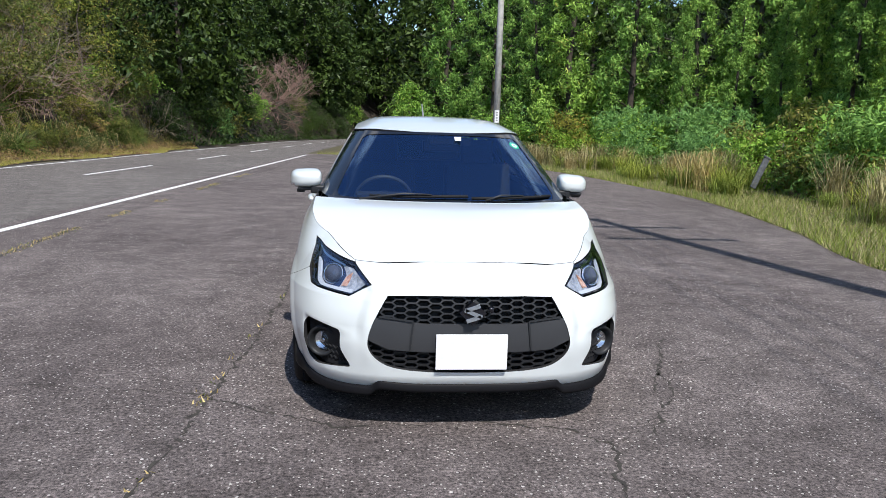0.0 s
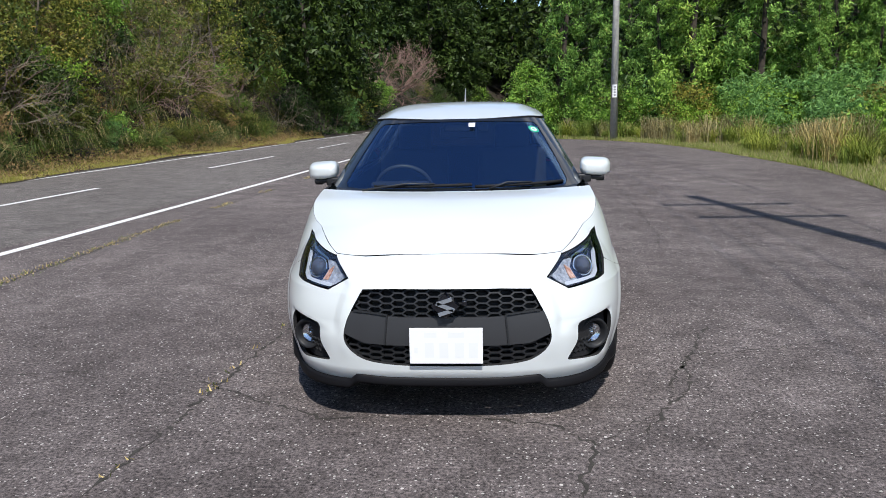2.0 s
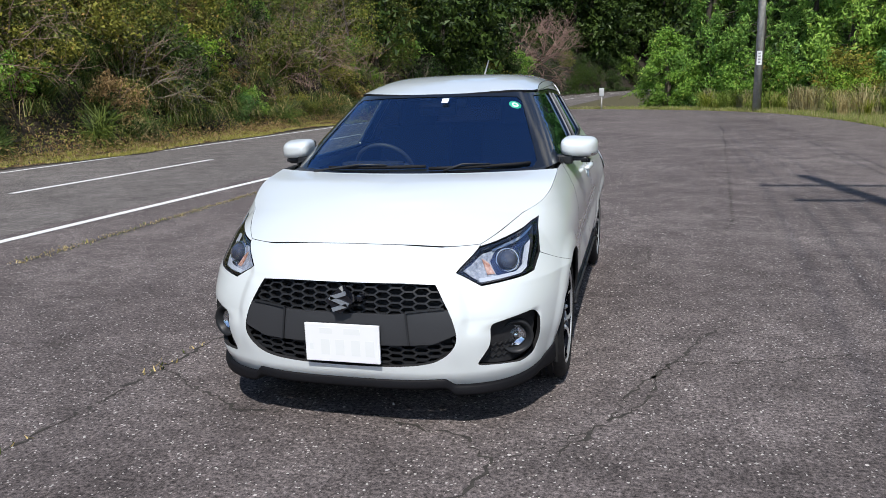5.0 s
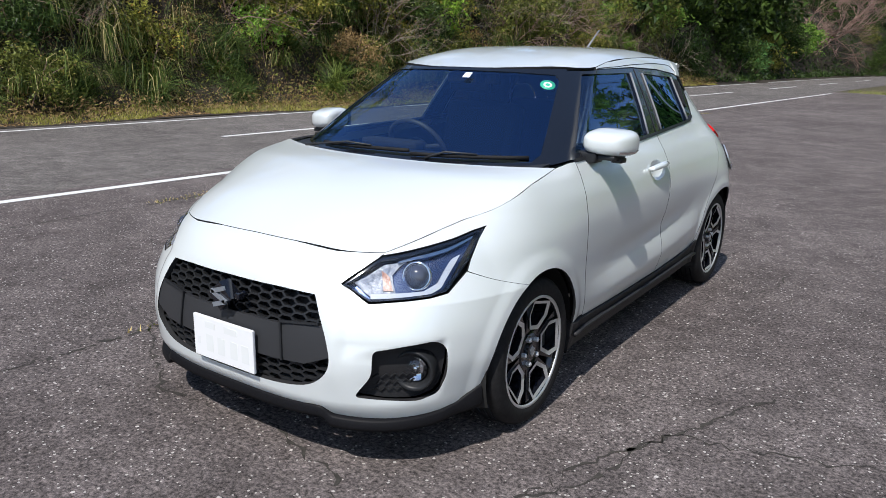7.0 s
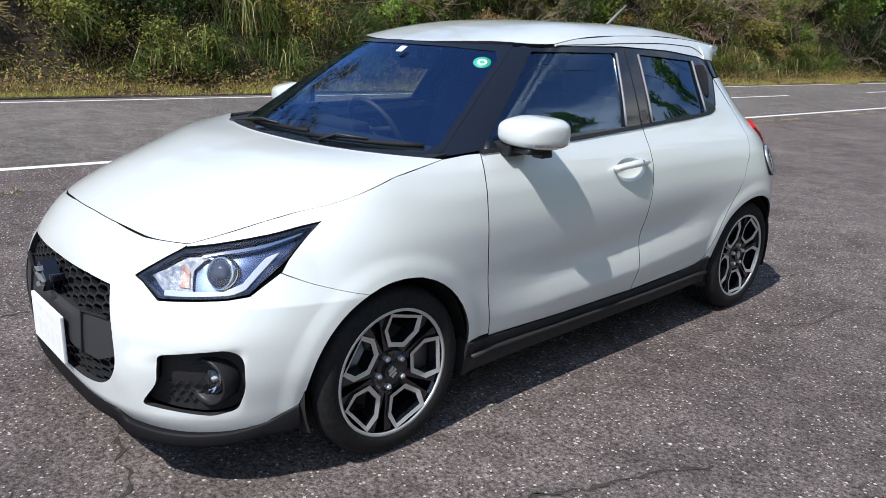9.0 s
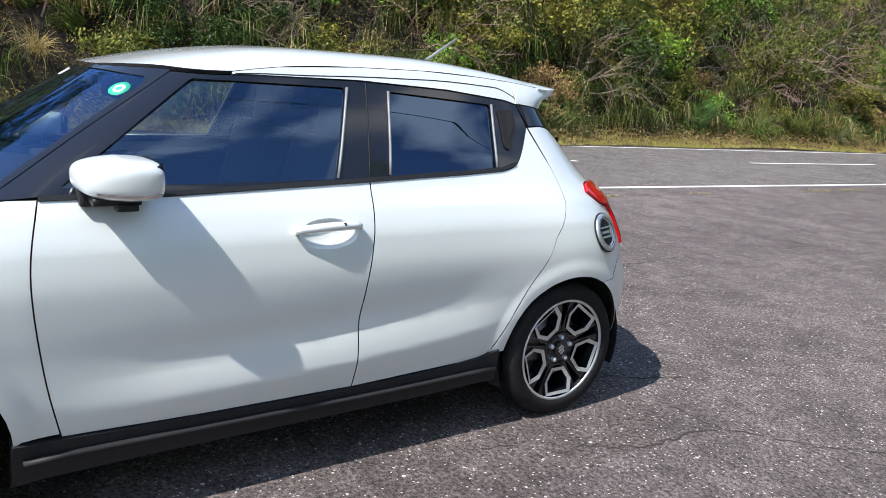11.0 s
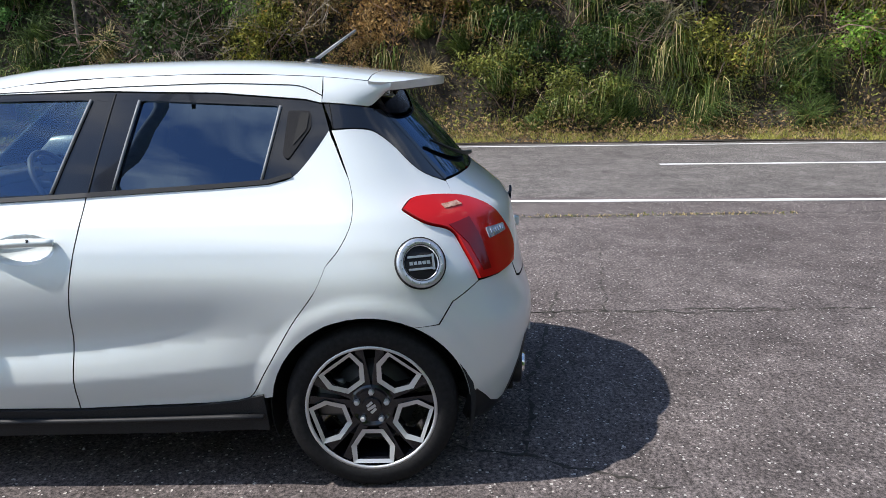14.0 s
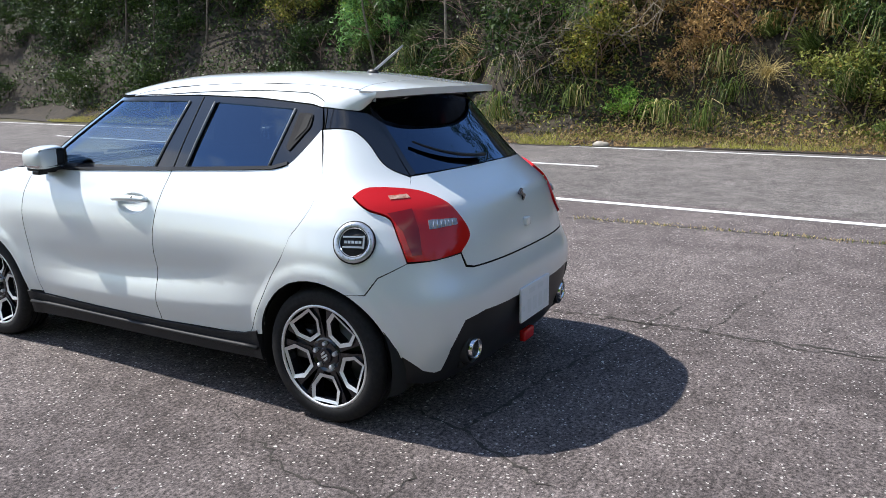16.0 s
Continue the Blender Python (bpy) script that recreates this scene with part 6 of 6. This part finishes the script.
forest_bark = speckled("forest_bark", (0.020, 0.015, 0.011), (0.075, 0.060, 0.046), 9, 0.9, 0.6, 0.01)
cedars = [tree_kind("cedar_tree", 100 + k, cedar_leaf, 15, 0.2, 1.9, 14500, 0.21, 0.095, 0.4, True, 0.15, forest_bark) for k in range(3)]
# most crowns take the darkened leaves, which stand in for canopy shade
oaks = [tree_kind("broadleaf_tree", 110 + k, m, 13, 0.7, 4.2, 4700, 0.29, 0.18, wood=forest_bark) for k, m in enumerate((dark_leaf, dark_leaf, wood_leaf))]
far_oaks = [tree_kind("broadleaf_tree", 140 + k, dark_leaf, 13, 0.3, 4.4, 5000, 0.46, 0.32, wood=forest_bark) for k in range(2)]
vines = [tree_kind("vine_covered_tree", 120 + k, bright_leaf, 5.6, 0.2, 2.4, 14000, 0.16, 0.13, 0.2) for k in range(2)]
rng2 = np.random.default_rng(9)
places = []
for i in range(30):
    yy = 2 + 36 * (i % 18) / 18 + rng2.random()
    places.append((lot_edge(yy) + 6.0 + 3.5 * (i // 18) + 2.0 * rng2.random(), yy + 1, (0.42 + 0.18 * rng2.random()) if i < 18 and yy < 25 else 0.75 + 0.4 * rng2.random()))
grove(cedars, places, "tall green cedar tree at the forest edge", "cedar forest")
places = [(lot_edge(34) + 1.5 + 2.4 * k + 0.5 * rng2.random(), 36.5 + 1.5 * rng2.random() - (k > 2) * 2.2 * (k - 2), (0.52 if k < 4 else 0.75) + 0.25 * rng2.random()) for k in range(8)]
grove(vines, places, "low tree overgrown with bright green vines", "vine-covered trees")
places = []
for i in range(30):
    yy = 33 + 2.6 * i + rng2.random()
    places.append((foot_x(yy) - 2.0 - 8 * rng2.random() - (9 if 58 < yy < 90 else 0), yy, 0.8 + 0.5 * rng2.random()))
for i in range(11):
    yy = 60 + 3 * i
    places.append((foot_x(yy) - 9 - 1.5 * rng2.random(), yy + 2, 0.85 + 0.3 * rng2.random()))
for _ in range(16):
    yy = 46 + 56 * rng2.random()
    places.append((road_x(yy) + 1.0 + 20 * rng2.random(), yy, 0.9 + 0.6 * rng2.random()))
for i in range(17):
    places.append((road_x(112) - 34 + 3.9 * i, 112 + 8 * rng2.random(), 1.5 + 0.7 * rng2.random()))
for i in range(14):
    yy = -34 + 2.2 * i
    places.append((foot_x(yy) - 3.8 - 2.5 * rng2.random(), yy, 0.50 + 0.25 * rng2.random()))
for i in range(16):
    yy = -40 + 5 * i
    places.append((foot_x(yy) - 8.5 - 4 * rng2.random(), yy, 0.55 + 0.20 * rng2.random()))
# unseen trees, added only for the car's reflections
for i in range(4):
    places.append((34 + 14 * rng2.random(), -45 + 18 * i, 0.75 + 0.35 * rng2.random()))
for i in range(10):
    yy = 1 + 4.6 * i
    places.append((lot_edge(min(yy, 28)) + 14 + 5 * rng2.random(), yy, 1.15 + 0.3 * rng2.random()))
# another row outside the camera's view
for i in range(9):
    places.append((-14 + 6 * i, -60 - 10 * rng2.random(), 0.75 + 0.3 * rng2.random()))
grove(oaks, [p for p in places if p[1] < 44], "dark green broadleaf tree in the forest", "broadleaf forest")
grove(far_oaks, [p for p in places if p[1] >= 44], "dark broadleaf tree far down the road", "broadleaf forest")


# young leafy trees leaning out over the bank
thickets = [tree_kind("young_tree", 130 + k, m, 6.0, 0.2, 2.0, 5600, 0.12, 0.075, 0.25, trunk=0.06) for k, m in enumerate((shrub_leaf, olive_leaf))]
places = [(foot_x(13 + 2.5 * i) - 2.6 - 2.2 * rng2.random(), 13 + 2.5 * i + rng2.random(), 0.75 + 0.4 * rng2.random()) for i in range(11)]
grove(thickets, places, "young olive-green leafy tree on the bank", "young trees on the bank")


# ---- poles, wires, roadside things ----
concrete = speckled("pole_concrete", (0.34, 0.33, 0.31), (0.50, 0.49, 0.46), 6, 0.85, 0.3, 0.003)
steel_dark = material("weathered_steel", (0.10, 0.10, 0.10), 0.55, 0.7)


def pole(x, y, high, label):
    ob = part("utility_pole", sweep([(0, 0, -0.2), (0, 0, high * 0.5), (0, 0, high)], lambda s: 0.165 - 0.055 * s, 16), concrete)
    tagged(ob, label, "utility pole", "utility poles")
    ob.location = (x, y, 0)
    for k in range(8):
        bm = bmesh.new()
        box(bm, (0.16, 0.014, 0.014), (0.16 * (1 if k % 2 else -1), 0, 2.6 + 0.45 * k))
        part("step_bolt", bm, steel_dark, ob, smooth=False)
    for z in (high - 1.7, high - 3.5):
        bm = bmesh.new()
        box(bm, (1.9, 0.08, 0.09), (0, 0.15, z), 0.008)
        part("crossarm", bm, steel_dark, ob, smooth=False)
        for dx in (-0.85, -0.3, 0.85):
            part("insulator", disc_of(bmesh.new(), [(0.03, 0), (0.045, 0.03), (0.03, 0.06), (0.045, 0.09), (0.02, 0.13), (0, 0.13)], Matrix.Translation((dx, 0.15, z + 0.045)), 12), white_plastic, ob)
    return ob


pole(4.97, -2.36, 13.0, "tall grey concrete utility pole with two crossarms")
far_pole = pole(5.57, 28.5, 13.0, "grey concrete utility pole at the lot edge with a notice")
bm = bmesh.new()
box(bm, (0.20, 0.012, 0.55), (-0.02, -0.172, 2.12), 0.004)
notice = part("notice", bm, white_plastic, far_pole, "white notice plate with grey print", smooth=False)
grey_ink = material("grey_print", (0.30, 0.31, 0.33), 0.6)
for k in range(4):
    bm = bmesh.new()
    box(bm, (0.09, 0.004, 0.07), (-0.02, -0.180, 1.95 + 0.115 * k))
    part("marking", bm, grey_ink, notice, smooth=False)
for z in (11.35, 9.55):
    for dx in (-0.85, -0.3, 0.85):
        pts = []
        for k in range(13):
            s = k / 12
            pts.append((4.97 + dx + 0.60 * s, -2.21 + 30.86 * s, z + 0.12 - 0.9 * 4 * s * (1 - s) * 0.5))
        wire = part("power_line", sweep(pts, 0.012, 5), steel_dark)
        tagged(wire, "black overhead power line between the poles", "power line", "power lines")
        pts = [(4.97 + dx - 3.0 * s, -2.21 - 38 * s, z + 0.12 - 1.8 * s * (1 - s)) for s in (k / 8 for k in range(9))]
        wire = part("power_line", sweep(pts, 0.012, 5), steel_dark)
        tagged(wire, "black overhead power line running on along the road", "power line", "power lines")

# white box on a post by the lot's exit
bm = bmesh.new()
box(bm, (0.24, 0.18, 0.40), (0, 0, 0.86), 0.03)
post_box = part("meter_box", bm, material("grey_white_plastic", (0.46, 0.47, 0.48), 0.5))
tagged(post_box, "small white cabinet on a short post", "cabinet")
post_box.location = (-0.95, 34.8, 0)
part("post", sweep([(0, 0, -0.1), (0, 0, 0.75)], 0.04, 10), concrete, post_box)

# round sign by the far bend
sign = part("road_sign", disc_of(bmesh.new(), [(0.0, 0.01), (0.28, 0.01), (0.30, 0.0), (0.0, 0.0)], frame_at((0, -0.05, 2.55), (0, -1, 0)), 28), material("weathered_sign", (0.22, 0.15, 0.12), 0.6))
tagged(sign, "small round road sign on a thin post", "road sign")
sign.location = (-8.4, 86, 0.3)
part("post", sweep([(0, 0, -0.3), (0, 0, 2.8)], 0.03, 8), brown_twig, sign)

# bare cherry trees by the bend
for k, (x, y, s) in enumerate(((-10.8, 73.5, 1.40), (-12.6, 76.5, 0.95), (-14.4, 75, 0.8))):
    trunk = part("bare_tree", sweep([(0, 0, -0.3), (0.1, 0, 0.9), (0.15, 0.1, 1.7)], lambda t: 0.26 - 0.08 * t, 9), bark)
    tagged(trunk, "leafless purplish-brown cherry tree by the road bend", "tree", "bare trees")
    crown = new("crown", twigs("crown", [((0.12, 0.05, 1.5), (math.cos(a), math.sin(a), 0.55 + 0.6 * math.sin(3 * a))) for a in np.linspace(0, 6.28, 8)[:-1]], brown_twig, 200 + k, 2.0, 5, 4, 0.085, 0.55, 0.12))
    crown.parent = trunk
    trunk.matrix_world = Matrix.LocRotScale((x, y, 0.4), Euler((0, 0, 1.9 * k)), (s, s, s))

# slender leaning trunks on the bank
for k in range(26):
    yy = -24 + 22 * plant_rng.random() if k < 16 else 4 + 26 * plant_rng.random()
    dd = 2.0 + 3.5 * plant_rng.random()
    high, lean = 3.5 + 3.5 * plant_rng.random(), 0.25 * plant_rng.normal()
    pts = [(0.25 * s + 0.08 * math.sin(5 * s + k), lean * high * s, high * s - 0.3) for s in (j / 6 for j in range(7))]
    ob = part("slender_trunk", sweep(pts, lambda s: 0.05 - 0.03 * s, 7), pale_twig if k % 2 else bark)
    tagged(ob, "slender bare leaning trunk on the bank", "tree trunk", "slender trunks")
    ob.location = (foot_x(yy) - dd, yy, bank_height(dd))

# stone by the far line, loose pebbles
bm = bmesh.new()
bmesh.ops.create_icosphere(bm, subdivisions=2, radius=1)
for v in bm.verts:
    v.co = Vector((v.co.x * 0.11, v.co.y * 0.17, v.co.z * 0.07)) * (1 + 0.25 * noise.noise(v.co * 1.7))
rock = part("stone", bm, speckled("stone_grey", (0.25, 0.22, 0.18), (0.45, 0.41, 0.34), 12, 0.9))
tagged(rock, "fist-sized pale stone on the road's far edge", "stone")
rock.location = (FAR + road_x(-1.8) - 0.16, -1.8, 0.05)


# old marker post leaning in the grass by the lot
bm = bmesh.new()
box(bm, (0.16, 0.05, 0.85), (0, 0, 0.40), 0.012)
box(bm, (0.19, 0.07, 0.05), (0, 0, 0.80), 0.01)
post = part("marker_post", bm, speckled("weathered_post", (0.05, 0.055, 0.06), (0.14, 0.15, 0.16), 14, 0.8))
tagged(post, "weathered dark marker post leaning in the tall grass", "post")
post.matrix_world = Matrix.LocRotScale((lot_edge(12.5) + 1.9, 12.5, 0.25), Euler((0.05, 0.42, 0.2)), None)

# loose grit on the lot
grit_rng = np.random.default_rng(21)
n = 2000
mid = np.stack([-4.5 + 9.5 * grit_rng.random(n), -4.5 + 11 * grit_rng.random(n), 0 * grit_rng.random(n)], 1)
tall = 0.0025 + 0.0055 * grit_rng.random((n, 1)) ** 2.5
eight = np.array([(1, 0, 0), (0, 1, 0), (-1, 0, 0), (0, -1, 0), (0, 0, 1.0)])
v = mid[:, None, :] + eight[None] * tall[:, None] * (0.6 + 0.8 * grit_rng.random((n, 5, 1)))
me = bpy.data.meshes.new("grit")
me.from_pydata(v.reshape(-1, 3).tolist(), [], (np.arange(n)[:, None, None] * 5 + np.array([(0, 1, 4), (1, 2, 4), (2, 3, 4), (3, 0, 4)])).reshape(-1, 3).tolist())
me.materials.append(speckled("pale_grit", (0.24, 0.23, 0.21), (0.52, 0.50, 0.47), 20, 0.9))
tagged(new("grit", me), "scattered pale grit lying on the asphalt", "grit", kind="stuff")

# cracks in the asphalt
crack_dirt = speckled("crack_dirt", (0.020, 0.018, 0.016), (0.06, 0.054, 0.045), 40, 1.0)


def crack(points, wide, seed):
    """A ragged dark crack along points on the ground, with short side branches."""
    rng = np.random.default_rng(seed)
    bm = bmesh.new()
    for (x0, y0), (x1, y1) in zip(points, points[1:]):
        n = max(2, int(math.hypot(x1 - x0, y1 - y0) / 0.035))
        d = Vector((x1 - x0, y1 - y0, 0)).normalized()
        s = Vector((-d.y, d.x, 0))
        last = None
        for i in range(n + 1):
            t = i / n
            off = 0.05 * noise.noise(Vector((x0 + t * 7, y0 + seed, t * 4))) * math.sin(math.pi * t) + 0.010 * rng.normal() * (0 < i < n)
            c = Vector((x0 + (x1 - x0) * t, y0 + (y1 - y0) * t, 0.0025)) + s * off
            w = wide * (0.14 + 1.0 * rng.random() ** 2.0)
            now = [bm.verts.new(c - s * w), bm.verts.new(c + s * w)]
            if last and rng.random() < 0.9:
                bm.faces.new((last[0], last[1], now[1], now[0]))
            last = now
    ob = part("crack", bm, crack_dirt, lot, smooth=False)


for k, (pts, wide) in enumerate((
        ([(-1.42, -2.9), (-1.37, -2.56), (-1.32, -2.19), (-1.28, -1.49), (-1.2, -0.67), (-1.13, 0.98), (-1.15, 3.5)], 0.016),
        ([(0.50, -2.9), (0.545, -2.64), (0.65, -2.21), (0.48, -2.0), (0.02, -1.88), (-0.6, -1.95), (-1.28, -1.55)], 0.011),
        ([(0.65, -2.21), (0.99, -1.88)], 0.006),
        ([(0.9, -2.1), (1.0, -1.88), (1.24, -1.47), (1.28, -1.17), (1.38, -0.97), (1.62, -0.4)], 0.013),
        ([(1.09, -1.71), (1.19, -1.33), (1.38, -0.97), (1.65, -0.94), (2.3, -0.7)], 0.010),
        ([(0.62, 1.78), (-0.06, 1.86), (-0.80, 2.03), (-1.6, 2.2)], 0.016),
        ([(0.9, 2.3), (0.62, 1.78), (0.5, 1.2)], 0.010),
        ([(-1.1, 1.5), (-1.12, 2.43), (-1.09, 3.3), (-1.2, 5.2)], 0.013),
        ([(2.09, 3.28), (2.5, 8.0), (3.0, 14.0), (3.65, 21.8)], 0.012),
        ([(0.93, 0.66), (1.25, 1.38), (1.29, 1.82), (1.02, 1.78)], 0.008),
        ([(1.29, 1.82), (1.9, 2.4), (2.2, 3.6)], 0.009),
        ([(-4.2, -4.0), (-4.15, 1.8), (-4.2, 5.0), (-4.05, 8.5), (-3.7, 14.0), (-3.3, 22.0)], 0.022),
        ([(-4.1, 2.6), (-3.0, 2.75), (-1.12, 2.43)], 0.008),
        ([(-1.28, -1.49), (-2.2, -1.3), (-3.4, -1.5)], 0.008),
        ([(-6.0, 3.0), (-6.8, 2.2), (-8.2, 1.5), (-9.6, 1.0)], 0.010))):
    crack(pts, wide, k)

# weeds in the seam beside the road and in the longest crack
weed_rng = np.random.default_rng(33)
spots = []
for _ in range(2600):
    yy = -3 + 22 * weed_rng.random()
    if noise.noise(Vector((yy * 1.3, 0.4, 2.0))) > 0.0:
        spots.append((-4.2 + 0.035 * max(0.0, yy - 5) + 0.05 * weed_rng.normal(), yy, 0.0))
for _ in range(160):
    yy = -2.9 + 4.0 * weed_rng.random()
    if noise.noise(Vector((yy * 3.0, 0.1, 7.0))) > 0.1:
        spots.append((-1.40 + 0.07 * (yy + 2.9) + 0.02 * weed_rng.normal(), yy, 0.0))
turf("seam_weeds", "sparse yellowish weeds growing in the asphalt cracks", spots, (dry_blade, dry_blade, hanging_blade), 0.022, 34)
